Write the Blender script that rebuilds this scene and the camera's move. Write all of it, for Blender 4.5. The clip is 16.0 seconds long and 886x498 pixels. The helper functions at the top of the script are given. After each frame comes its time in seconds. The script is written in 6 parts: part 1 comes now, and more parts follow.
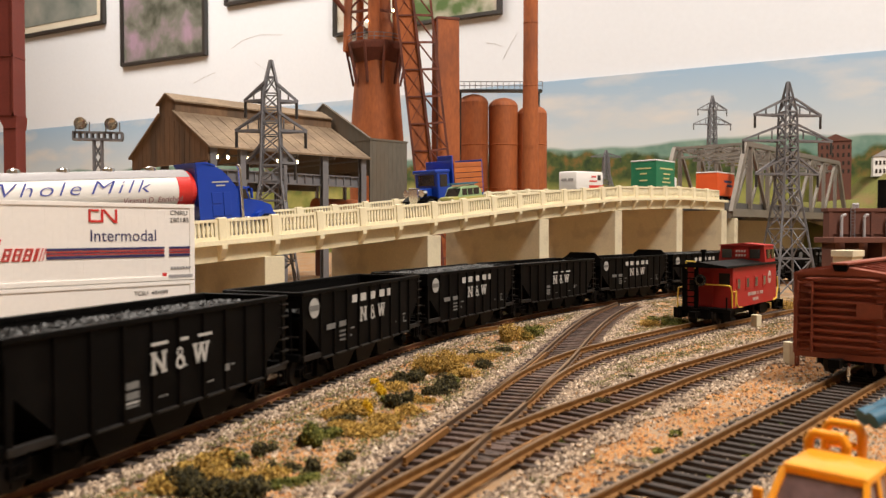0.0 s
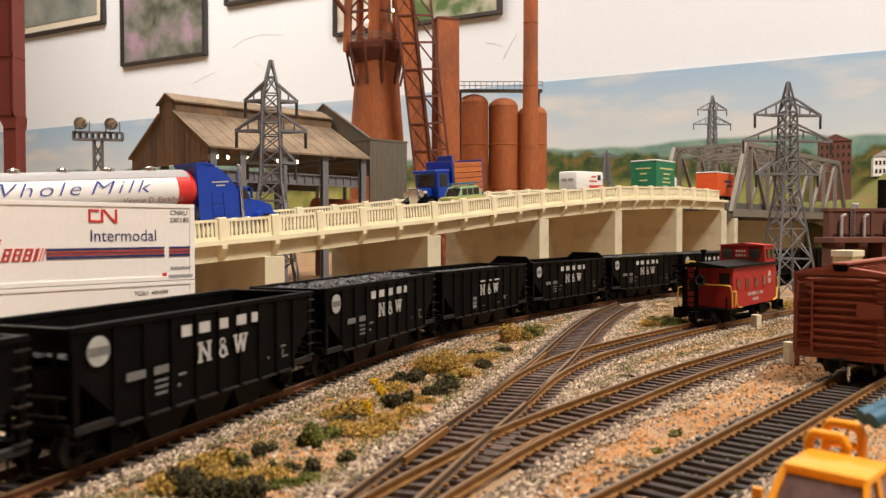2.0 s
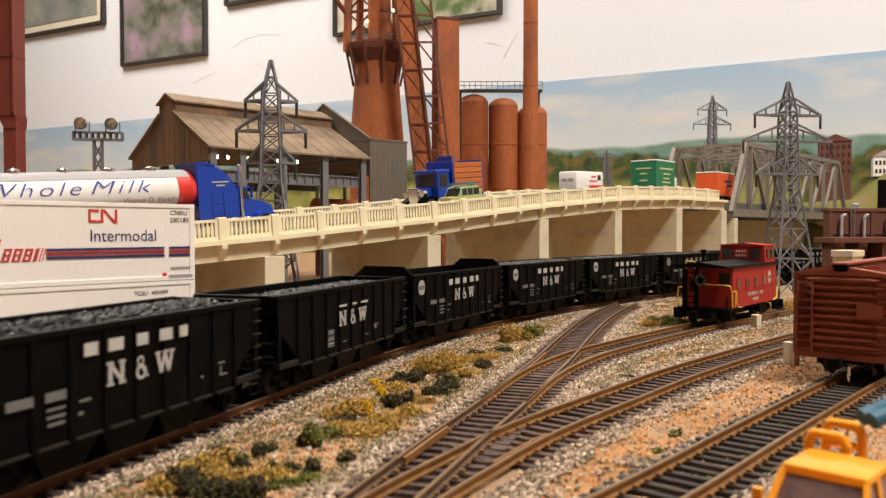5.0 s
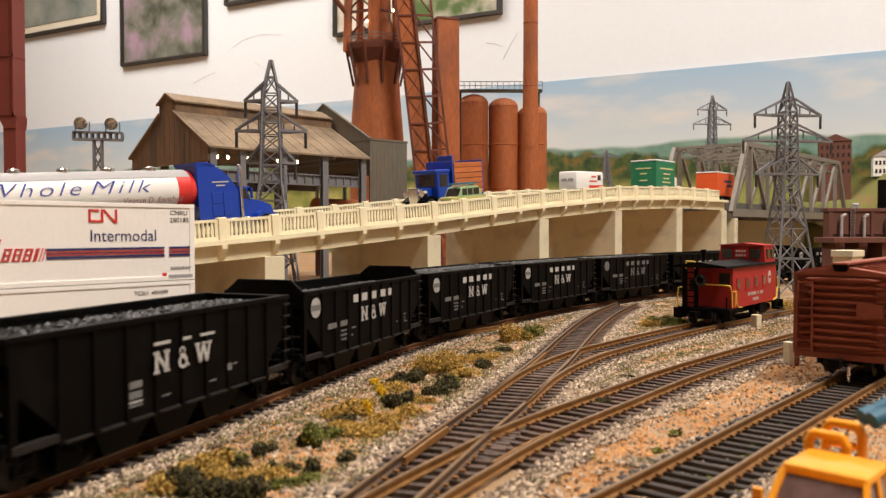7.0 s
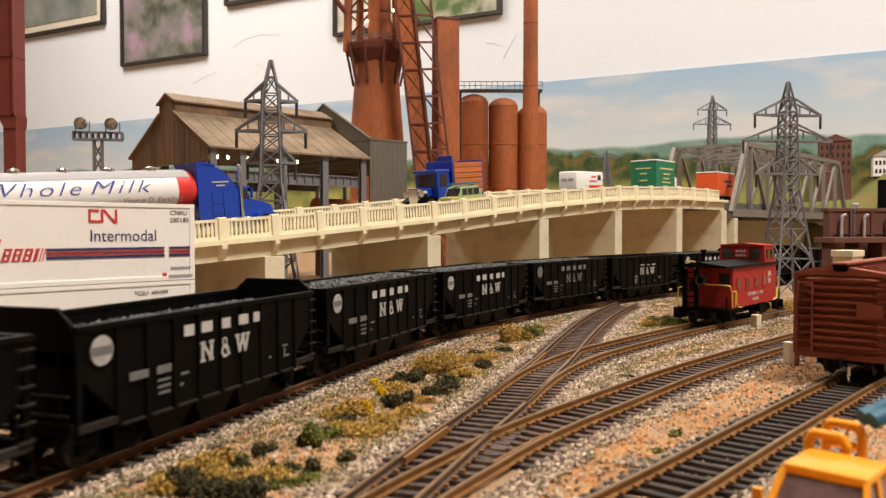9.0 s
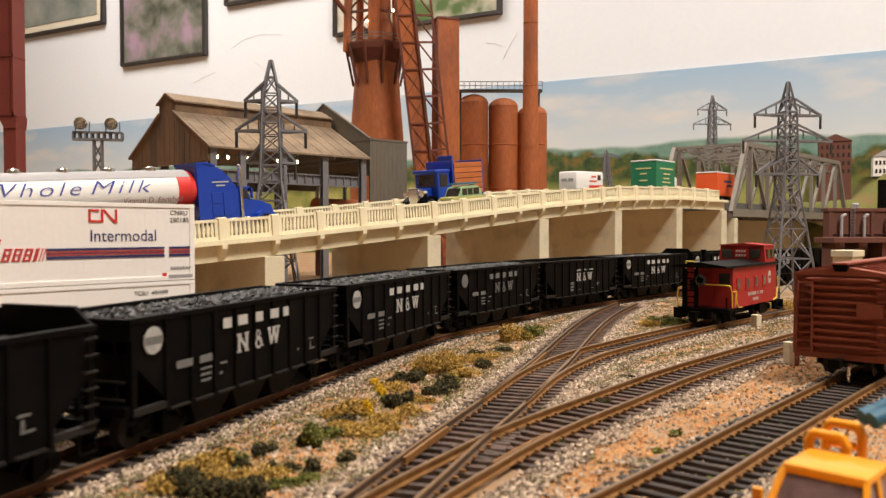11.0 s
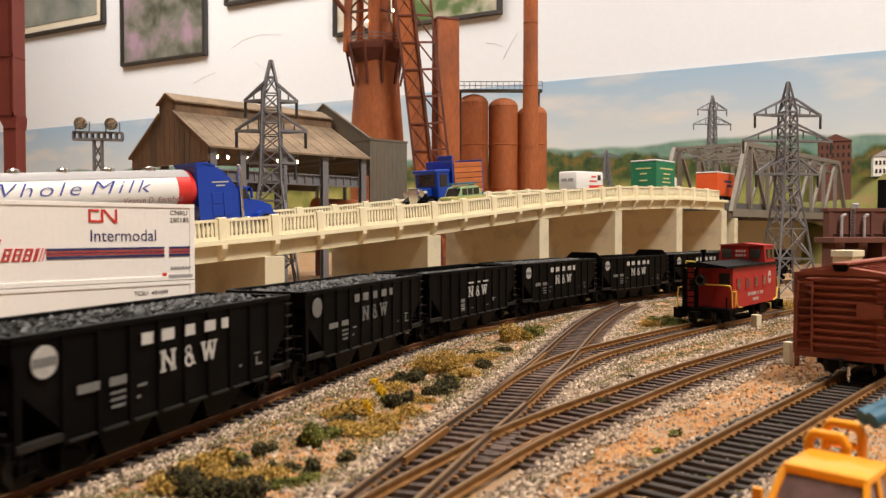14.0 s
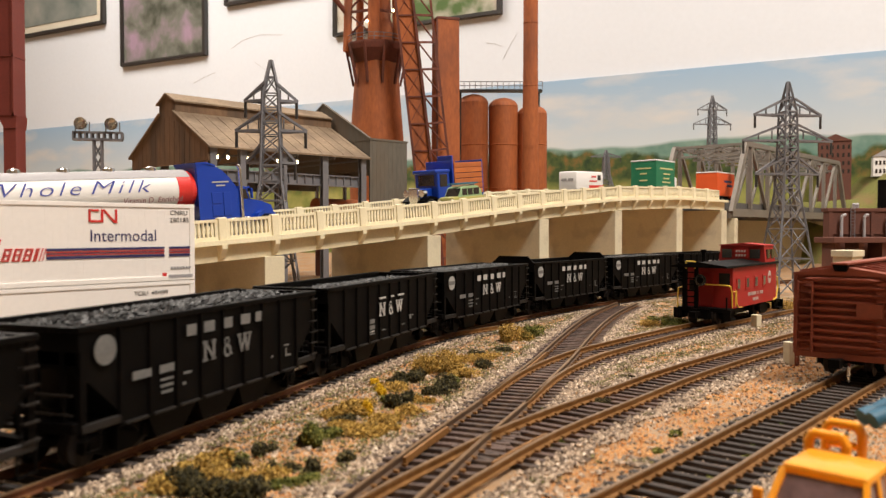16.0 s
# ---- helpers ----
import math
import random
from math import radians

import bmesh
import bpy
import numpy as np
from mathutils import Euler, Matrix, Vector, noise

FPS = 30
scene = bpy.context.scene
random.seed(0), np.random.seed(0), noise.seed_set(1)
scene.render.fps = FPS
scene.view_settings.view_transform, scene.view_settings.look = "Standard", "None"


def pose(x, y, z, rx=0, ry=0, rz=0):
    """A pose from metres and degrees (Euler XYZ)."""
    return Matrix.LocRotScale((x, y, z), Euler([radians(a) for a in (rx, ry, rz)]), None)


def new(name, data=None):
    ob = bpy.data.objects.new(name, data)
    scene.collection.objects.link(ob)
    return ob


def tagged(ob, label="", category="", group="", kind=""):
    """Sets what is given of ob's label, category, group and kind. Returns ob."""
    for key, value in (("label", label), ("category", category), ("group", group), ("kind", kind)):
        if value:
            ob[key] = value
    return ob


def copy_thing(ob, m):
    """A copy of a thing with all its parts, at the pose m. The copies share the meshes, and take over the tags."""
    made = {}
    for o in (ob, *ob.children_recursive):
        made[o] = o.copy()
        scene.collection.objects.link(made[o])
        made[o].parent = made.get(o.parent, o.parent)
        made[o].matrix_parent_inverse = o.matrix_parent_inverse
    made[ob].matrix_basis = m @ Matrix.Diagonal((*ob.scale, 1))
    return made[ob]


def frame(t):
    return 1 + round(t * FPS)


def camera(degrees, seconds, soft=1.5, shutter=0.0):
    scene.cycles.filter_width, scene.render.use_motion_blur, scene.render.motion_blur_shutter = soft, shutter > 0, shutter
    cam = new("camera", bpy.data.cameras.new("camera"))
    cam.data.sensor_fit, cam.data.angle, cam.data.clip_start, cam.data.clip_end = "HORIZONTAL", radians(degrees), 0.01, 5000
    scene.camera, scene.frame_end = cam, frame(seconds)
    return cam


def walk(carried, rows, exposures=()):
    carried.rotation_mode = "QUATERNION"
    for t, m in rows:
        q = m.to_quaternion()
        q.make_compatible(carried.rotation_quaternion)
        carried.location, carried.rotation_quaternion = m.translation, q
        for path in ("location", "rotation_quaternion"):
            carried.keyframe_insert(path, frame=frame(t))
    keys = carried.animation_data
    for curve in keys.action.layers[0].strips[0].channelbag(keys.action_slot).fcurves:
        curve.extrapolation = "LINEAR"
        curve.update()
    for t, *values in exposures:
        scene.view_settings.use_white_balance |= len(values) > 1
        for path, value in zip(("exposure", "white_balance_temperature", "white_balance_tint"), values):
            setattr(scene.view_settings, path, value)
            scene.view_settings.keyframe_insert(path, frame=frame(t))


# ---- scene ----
cam = camera(58.49, 16.0, soft=1.35, shutter=0.5)
cam.data.dof.use_dof, cam.data.dof.focus_distance, cam.data.dof.aperture_fstop = True, 0.62, 30.0
EYE = pose(0, 0, 0.0645, 88.53, 0, 0)
walk(cam, [(0.0, EYE), (16.0, EYE)], exposures=[(0.0, 0.0), (16.0, 0.0)])

# ---- light: unseen ceiling lamps added to the room, tuned to the brightness wanted ----
world = bpy.data.worlds.new("room_air")
scene.world = world
world.use_nodes = True
world.node_tree.nodes["Background"].inputs[0].default_value = (1.0, 0.95, 0.88, 1)
world.node_tree.nodes["Background"].inputs[1].default_value = 0.04
LAMPS = [(0.75, -0.1, 1.75, 68), (1.05, 0.6, 1.75, 3), (-1.15, 1.5, 1.75, 49), (0.2, 1.1, 1.75, 8)]


def ceiling_lamp(x, y, z, watts):
    data = bpy.data.lights.new("tube_light", "AREA")
    data.shape, data.size, data.size_y, data.energy, data.color = "RECTANGLE", 0.3, 1.1, watts, (1.0, 0.908, 0.812)
    lamp = new("tube_light", data)
    lamp.matrix_world = pose(x, y, z)
    return lamp


for lx, ly, lz, watts in LAMPS:
    ceiling_lamp(lx, ly, lz, watts)

# ---- helpers of this scene: all shapes are written in millimetres ----
MM = 0.001


class Shape:
    """Faces gathered in millimetres."""

    def __init__(self):
        self.v, self.f = [], []

    def add(self, verts, faces):
        n = len(self.v)
        self.v += [tuple(p) for p in verts]
        self.f += [tuple(n + i for i in face) for face in faces]
        return self

    def box(self, x0, x1, y0, y1, z0, z1):
        v = [(x, y, z) for z in (z0, z1) for x, y in ((x0, y0), (x1, y0), (x1, y1), (x0, y1))]
        return self.add(v, [(3, 2, 1, 0), (4, 5, 6, 7), (0, 1, 5, 4), (1, 2, 6, 5), (2, 3, 7, 6), (3, 0, 4, 7)])

    def bbox(self, x0, x1, y0, y1, z0, z1, c=0.4):
        """A box with chamfered edges."""
        v, f = [], []
        cx, cy, cz = (x0 + x1) / 2, (y0 + y1) / 2, (z0 + z1) / 2
        bm = bmesh.new()
        bmesh.ops.create_cube(bm, size=1.0, matrix=Matrix.Translation((cx, cy, cz)) @ Matrix.Diagonal((x1 - x0, y1 - y0, z1 - z0, 1)))
        bmesh.ops.bevel(bm, geom=bm.edges[:], offset=c, segments=2, affect="EDGES", profile=0.5)
        bm.verts.index_update()
        self.add([p.co[:] for p in bm.verts], [[p.index for p in q.verts] for q in bm.faces])
        bm.free()
        return self

    def prism(self, outline, axis, a, b):
        """An outline of (u, w) drawn out along axis 0, 1 or 2 from a to b; u and w are the two other axes in order."""
        n = len(outline)

        def at3(u, w, d):
            return [(d, u, w), (u, d, w), (u, w, d)][axis]
        v = [at3(u, w, a) for u, w in outline] + [at3(u, w, b) for u, w in outline]
        f = [tuple(range(n)), tuple(range(2 * n - 1, n - 1, -1))] + [(i, i + n, (i + 1) % n + n, (i + 1) % n) for i in range(n)]
        return self.add(v, f)

    def cyl(self, p, q, r0, r1=None, n=16, cap=True):
        r1 = r0 if r1 is None else r1
        p, q = Vector(p), Vector(q)
        d = (q - p).normalized()
        a = d.orthogonal().normalized()
        b = d.cross(a)
        ring = [a * math.cos(2 * math.pi * i / n) + b * math.sin(2 * math.pi * i / n) for i in range(n)]
        v = [p + k * r0 for k in ring] + [q + k * r1 for k in ring]
        f = [(i, (i + 1) % n, (i + 1) % n + n, i + n) for i in range(n)]
        if cap:
            f += [tuple(range(n - 1, -1, -1)), tuple(range(n, 2 * n))]
        return self.add(v, f)

    def lathe(self, x, y, profile, n=32):
        """Rings (r, z) round the upright axis at x, y."""
        m = len(profile)
        v = [(x + r * math.cos(2 * math.pi * i / n), y + r * math.sin(2 * math.pi * i / n), z) for r, z in profile for i in range(n)]
        f = [(k * n + i, k * n + (i + 1) % n, (k + 1) * n + (i + 1) % n, (k + 1) * n + i) for k in range(m - 1) for i in range(n)]
        f += [tuple(range(n - 1, -1, -1)), tuple(range((m - 1) * n, m * n))]
        return self.add(v, f)

    def bar(self, p, q, w, h=None):
        """A square bar between two points."""
        h = h or w
        p, q = Vector(p), Vector(q)
        d = (q - p).normalized()
        a = d.cross(Vector((0, 0, 1)))
        a = a.normalized() if a.length > 1e-4 else Vector((1, 0, 0))
        b = a.cross(d).normalized()
        ring = [(-w / 2, -h / 2), (w / 2, -h / 2), (w / 2, h / 2), (-w / 2, h / 2)]
        v = [p + a * i + b * j for i, j in ring] + [q + a * i + b * j for i, j in ring]
        return self.add(v, [(0, 1, 2, 3), (7, 6, 5, 4), (0, 4, 5, 1), (1, 5, 6, 2), (2, 6, 7, 3), (3, 7, 4, 0)])

    def tube(self, path, r, n=6):
        for p, q in zip(path, path[1:]):
            self.cyl(p, q, r, n=n)
        return self

    def mesh(self, name, material, smooth=False):
        me = bpy.data.meshes.new(name)
        me.from_pydata([(x * MM, y * MM, z * MM) for x, y, z in self.v], [], self.f)
        me.materials.append(material)
        bm = bmesh.new()
        bm.from_mesh(me)
        bmesh.ops.recalc_face_normals(bm, faces=bm.faces)
        bm.to_mesh(me)
        bm.free()
        if smooth:
            me.shade_smooth()
            me.set_sharp_from_angle(angle=radians(40))
        return me


def at(x=0, y=0, z=0, rz=0, rx=0, ry=0):
    return pose(x * MM, y * MM, z * MM, rx, ry, rz)


def thing(name, label, category, m=None, group="", kind=""):
    ob = new(name)
    ob.empty_display_size = 0.01
    ob.matrix_basis = m or Matrix()
    return tagged(ob, label, category, group, kind)


def part(name, shape, material, parent, label="", m=None, smooth=False):
    data = shape if isinstance(shape, bpy.types.Mesh) else shape.mesh(name, material, smooth)
    ob = new(name, data)
    ob.parent = parent
    ob.matrix_basis = m or Matrix()
    return tagged(ob, label)


def solid(name, shape, material, label, category="", m=None, kind="", smooth=False, group=""):
    ob = new(name, shape.mesh(name, material, smooth))
    ob.matrix_basis = m or Matrix()
    return tagged(ob, label, category, group, kind)


def words(name, text, size, material, parent, m, label="", squeeze=1.0, shear=0.0, gap=1.0, thin=0.0):
    """Lettering as a thin mesh; size in millimetres, drawn in the xy plane of m, from its left end."""
    curve = bpy.data.curves.new(name, "FONT")
    curve.body, curve.size, curve.extrude, curve.shear = text, size * MM, 0.00004, shear
    curve.resolution_u, curve.space_character, curve.offset = 3, gap, thin * MM
    temp = new("lettering", curve)
    bpy.context.view_layer.update()
    data = bpy.data.meshes.new_from_object(temp)
    bpy.data.objects.remove(temp)
    data.transform(Matrix.Diagonal((squeeze, 1, 1, 1)))
    data.materials.clear()
    data.materials.append(material)
    ob = new(name, data)
    ob.parent, ob.matrix_basis = parent, m
    return tagged(ob, label)


# ---- materials ----
def mat(name, c, rough=0.6, metal=0.0, var=0.2, scale=40, fine=900, bump=0.15, dirt=None, dirt_amt=0.35, glow=0.0, spread=0.0, streak=1.0, coat=0.0, spec=0.5):
    """Base colour varied at two scales, patches of dirt, fine relief; spread varies pieces by their random number."""
    m = bpy.data.materials.new(name)
    m.use_nodes = True
    nt = m.node_tree
    b = nt.nodes["Principled BSDF"]
    N, L = nt.nodes.new, nt.links.new
    co = N("ShaderNodeTexCoord")
    mp = N("ShaderNodeMapping")
    mp.inputs["Scale"].default_value = (1, 1, streak)
    L(co.outputs["Object"], mp.inputs[0])
    n1, n2 = N("ShaderNodeTexNoise"), N("ShaderNodeTexNoise")
    for n, s, d in ((n1, scale, 5), (n2, fine, 3)):
        n.inputs["Scale"].default_value, n.inputs["Detail"].default_value = s, d
        L(mp.outputs[0], n.inputs["Vector"])
    add = N("ShaderNodeMath")
    add.operation = "ADD"
    L(n1.outputs[0], add.inputs[0])
    L(n2.outputs[0], add.inputs[1])
    val = N("ShaderNodeMapRange")
    val.inputs[1].default_value, val.inputs[2].default_value = 0.6, 1.4
    val.inputs[3].default_value, val.inputs[4].default_value = 1 - var, 1 + var
    L(add.outputs[0], val.inputs[0])
    last = val.outputs[0]
    if spread:
        info = N("ShaderNodeObjectInfo")
        rnd = N("ShaderNodeMapRange")
        rnd.inputs[3].default_value, rnd.inputs[4].default_value = 1 - spread, 1 + spread
        L(info.outputs["Random"], rnd.inputs[0])
        mul = N("ShaderNodeMath")
        mul.operation = "MULTIPLY"
        L(last, mul.inputs[0])
        L(rnd.outputs[0], mul.inputs[1])
        last = mul.outputs[0]
    hsv = N("ShaderNodeHueSaturation")
    hsv.inputs["Color"].default_value = (*c, 1)
    L(last, hsv.inputs["Value"])
    col = hsv.outputs[0]
    if dirt:
        ramp = N("ShaderNodeMapRange")
        ramp.inputs[1].default_value, ramp.inputs[2].default_value = 0.62 - dirt_amt * 0.4, 0.85 - dirt_amt * 0.3
        n3 = N("ShaderNodeTexNoise")
        n3.inputs["Scale"].default_value, n3.inputs["Detail"].default_value = scale * 1.7, 6
        L(mp.outputs[0], n3.inputs["Vector"])
        L(n3.outputs[0], ramp.inputs[0])
        mix = N("ShaderNodeMix")
        mix.data_type = "RGBA"
        L(ramp.outputs[0], mix.inputs["Factor"])
        L(col, mix.inputs[6])
        mix.inputs[7].default_value = (*dirt, 1)
        col = mix.outputs[2]
    L(col, b.inputs["Base Color"])
    rr = N("ShaderNodeMapRange")
    rr.inputs[3].default_value, rr.inputs[4].default_value = max(0.05, rough - 0.12), min(1, rough + 0.12)
    L(n1.outputs[0], rr.inputs[0])
    L(rr.outputs[0], b.inputs["Roughness"])
    b.inputs["Metallic"].default_value = metal
    b.inputs["Specular IOR Level"].default_value = spec
    b.inputs["Coat Weight"].default_value = coat
    if bump:
        bp = N("ShaderNodeBump")
        bp.inputs["Strength"].default_value, bp.inputs["Distance"].default_value = bump, 0.0004
        L(n2.outputs[0], bp.inputs["Height"])
        L(bp.outputs[0], b.inputs["Normal"])
    if glow:
        b.inputs["Emission Color"].default_value = (*c, 1)
        b.inputs["Emission Strength"].default_value = glow
    return m


def pebble_mat(name, stops, rough=0.9, spec=0.3):
    """Each loose stone or leaf takes one colour of a small palette."""
    m = bpy.data.materials.new(name)
    m.use_nodes = True
    nt = m.node_tree
    b = nt.nodes["Principled BSDF"]
    geo = nt.nodes.new("ShaderNodeNewGeometry")
    ramp = nt.nodes.new("ShaderNodeValToRGB")
    els = ramp.color_ramp.elements
    for i, (p, c) in enumerate(stops):
        e = els[i] if i < 2 else els.new(p)
        e.position, e.color = p, (*c, 1)
    b.inputs["Specular IOR Level"].default_value = spec
    nt.links.new(geo.outputs["Random Per Island"], ramp.inputs[0])
    nt.links.new(ramp.outputs[0], b.inputs["Base Color"])
    b.inputs["Roughness"].default_value = rough
    return m


M_SOIL = mat("sandy_soil", (0.33, 0.175, 0.07), 0.95, var=0.35, scale=18, fine=1100, bump=0.9, dirt=(0.27, 0.22, 0.16), dirt_amt=0.5)
M_STONE = pebble_mat("ballast", [(0, (0.10, 0.07, 0.052)), (1, (0.82, 0.70, 0.55)), (0.3, (0.22, 0.165, 0.12)), (0.55, (0.35, 0.265, 0.19)), (0.8, (0.49, 0.375, 0.27)), (0.94, (0.56, 0.44, 0.33))])
M_SAND = pebble_mat("orange_sand", [(0, (0.36, 0.145, 0.04)), (1, (0.68, 0.40, 0.18)), (0.4, (0.58, 0.25, 0.08)), (0.7, (0.64, 0.32, 0.115))])
M_TURF = pebble_mat("scenic_turf", [(0, (0.05, 0.04, 0.018)), (1, (0.34, 0.27, 0.11)), (0.4, (0.14, 0.115, 0.045)), (0.75, (0.16, 0.16, 0.045))])
M_RAIL = mat("rusty_rail", (0.185, 0.082, 0.018), 0.55, 0.2, var=0.3, scale=120, fine=1500, dirt=(0.28, 0.14, 0.045))
M_RAILMAIN = mat("deep_rust_rail", (0.11, 0.036, 0.011), 0.65, 0.1, var=0.3, scale=120, fine=1500, dirt=(0.16, 0.06, 0.02))
M_RAILOLD = mat("dull_brown_rail", (0.085, 0.05, 0.03), 0.6, 0.2, var=0.3, scale=120, fine=1500, dirt=(0.15, 0.09, 0.05))
M_RAILTOP = mat("rail_head", (0.24, 0.15, 0.08), 0.38, 0.6, var=0.3, scale=150, fine=1500)
M_TIE = mat("dark_tie", (0.035, 0.026, 0.022), 0.85, var=0.3, scale=150, fine=900, spread=0.35)
M_TIEB = mat("brown_tie", (0.055, 0.032, 0.026), 0.85, var=0.35, scale=150, fine=900, spread=0.6, dirt=(0.13, 0.09, 0.065), dirt_amt=0.4)
M_BLACK = mat("black_car_paint", (0.0018, 0.0015, 0.0015), 0.5, spec=0.09, var=0.3, scale=50, fine=700, bump=0.05, dirt=(0.005, 0.0042, 0.0037), dirt_amt=0.3)
M_COAL = pebble_mat("coal", [(0, (0.003, 0.003, 0.003)), (1, (0.016, 0.0155, 0.015)), (0.8, (0.004, 0.004, 0.004))], 0.4, 0.3)
M_EMBLEM = mat("pale_emblem", (0.33, 0.325, 0.31), 0.6, var=0.2, scale=400, fine=1500, bump=0)
# Lighter black: the highlight on sills and lower edges, put into the colour.
M_SILL = mat("highlit_black_edge", (0.013, 0.0113, 0.0103), 0.5, spec=0.3, var=0.45, scale=120, fine=900, bump=0.1)
M_WHITEMARK = mat("white_lettering", (0.42, 0.41, 0.39), 0.6, var=0.15, scale=400, fine=1500, bump=0)
M_FADEMARK = mat("faded_lettering", (0.13, 0.13, 0.126), 0.6, var=0.25, scale=300, fine=1500, bump=0)
M_STEELW = mat("wheel_steel", (0.022, 0.017, 0.015), 0.5, 0.5, var=0.2)
M_CONCRETE = mat("cream_concrete", (0.84, 0.76, 0.53), 0.7, var=0.09, scale=25, fine=600, bump=0.12, dirt=(0.70, 0.61, 0.40), dirt_amt=0.25)
M_PIER = mat("pier_concrete", (0.66, 0.59, 0.42), 0.8, var=0.1, scale=25, fine=700, dirt=(0.46, 0.40, 0.29), dirt_amt=0.3)
M_ROAD = mat("asphalt", (0.10, 0.095, 0.09), 0.9, var=0.2, scale=60, fine=1500, bump=0.3)
M_CONT = mat("white_container", (0.86, 0.82, 0.78), 0.45, var=0.04, scale=30, fine=500, bump=0.05)
M_RED = mat("red_paint", (0.62, 0.03, 0.025), 0.4, var=0.08, coat=0.2)
M_NAVY = mat("navy_paint", (0.03, 0.03, 0.12), 0.5, var=0.1, bump=0)
M_WALL = mat("white_wall", (0.695, 0.73, 0.785), 0.85, var=0.025, scale=2.5, fine=90, bump=0.15)
M_RUST = mat("rust_red_steel", (0.36, 0.10, 0.026), 0.75, var=0.3, scale=14, fine=300, bump=0.2, dirt=(0.13, 0.04, 0.02), dirt_amt=0.35, streak=0.3)
M_RUSTD = mat("dark_rust_steel", (0.13, 0.035, 0.02), 0.75, var=0.3, scale=14, fine=300, dirt=(0.06, 0.02, 0.012), dirt_amt=0.4)
M_GREY = mat("grey_steel", (0.165, 0.165, 0.18), 0.55, 0.2, var=0.15, scale=50, fine=800)
M_TRUSS = mat("silver_steel", (0.22, 0.20, 0.175), 0.55, 0.25, var=0.15, scale=50, fine=800, dirt=(0.2, 0.17, 0.14))
M_SHEDW = mat("weathered_siding", (0.17, 0.10, 0.055), 0.85, var=0.3, scale=16, fine=300, dirt=(0.07, 0.05, 0.036), dirt_amt=0.45, streak=0.25)
M_SHEDR = mat("weathered_roof", (0.23, 0.165, 0.105), 0.85, var=0.35, scale=14, fine=300, dirt=(0.12, 0.08, 0.05), dirt_amt=0.45)
M_ZINC = mat("galvanised_sheet", (0.125, 0.115, 0.095), 0.6, 0.15, var=0.25, scale=14, fine=300, dirt=(0.14, 0.10, 0.065), dirt_amt=0.4, streak=0.2)
M_BOX = mat("boxcar_red", (0.235, 0.052, 0.025), 0.6, var=0.18, scale=40, fine=700, dirt=(0.17, 0.044, 0.024), dirt_amt=0.3)
M_CAB = mat("caboose_red", (0.34, 0.012, 0.008), 0.6, var=0.12, scale=40, fine=700, dirt=(0.32, 0.02, 0.016), dirt_amt=0.3)
M_FADEWHITE = mat("thin_white_paint", (0.45, 0.36, 0.33), 0.6, var=0.2, scale=400, fine=1500, bump=0)
M_YEL = mat("yellow_paint", (0.78, 0.31, 0.008), 0.35, var=0.06, scale=40, fine=600, bump=0.05, coat=0.3)
M_YELH = mat("yellow_rail", (0.75, 0.5, 0.06), 0.5, var=0.1)
M_BLUE = mat("blue_paint", (0.005, 0.045, 0.36), 0.35, var=0.08, coat=0.3, bump=0.04)
M_CHROME = mat("chrome", (0.75, 0.74, 0.72), 0.15, 1.0, var=0.05, bump=0)
M_GLASS = mat("dark_glass", (0.03, 0.025, 0.022), 0.08, 0.0, var=0.1, bump=0, coat=0.5)
M_TYRE = mat("rubber", (0.015, 0.015, 0.015), 0.8, var=0.2)
M_GREYTOP = mat("grey_tank_top", (0.33, 0.32, 0.33), 0.5, var=0.08)
M_WHITE = mat("white_paint", (0.78, 0.76, 0.74), 0.4, var=0.04, bump=0.04)
M_GREEN = mat("green_paint", (0.015, 0.17, 0.08), 0.45, var=0.1)
M_ORANGE = mat("orange_paint", (0.72, 0.10, 0.02), 0.45, var=0.1)
M_WOODORANGE = mat("stained_boards", (0.42, 0.12, 0.03), 0.6, var=0.2, scale=60, fine=600, spread=0.15)
M_BULB = mat("lit_bulb", (1.0, 0.75, 0.42), 0.5, var=0, bump=0, glow=18)
M_BRICK = mat("brown_brick", (0.11, 0.04, 0.026), 0.85, var=0.3, scale=60, fine=600)
M_FRAME = mat("dark_frame", (0.03, 0.026, 0.024), 0.4, var=0.15, scale=6, fine=60)
M_MAT = mat("cream_mount", (0.66, 0.60, 0.48), 0.8, var=0.05, scale=6, fine=80)
# Brown for the unseen walls, set dark to limit bounced light.
M_DARKWALL = mat("unseen_dark_wall", (0.22, 0.17, 0.12), 0.7, var=0.15, scale=3, fine=60)
M_FLOOR = mat("room_floor", (0.12, 0.10, 0.085), 0.7, var=0.15, scale=3, fine=50)
M_CEIL = mat("room_ceiling", (0.55, 0.54, 0.52), 0.9, var=0.03, scale=3, fine=60)
M_TAN = mat("tan_card", (0.50, 0.44, 0.30), 0.85, var=0.1, scale=8, fine=200)
M_TEAL = mat("teal_paint", (0.016, 0.095, 0.16), 0.6, var=0.15)
# ---- room ----
def wall_y(x):
    return 1850 - 0.535 * (x - 418)


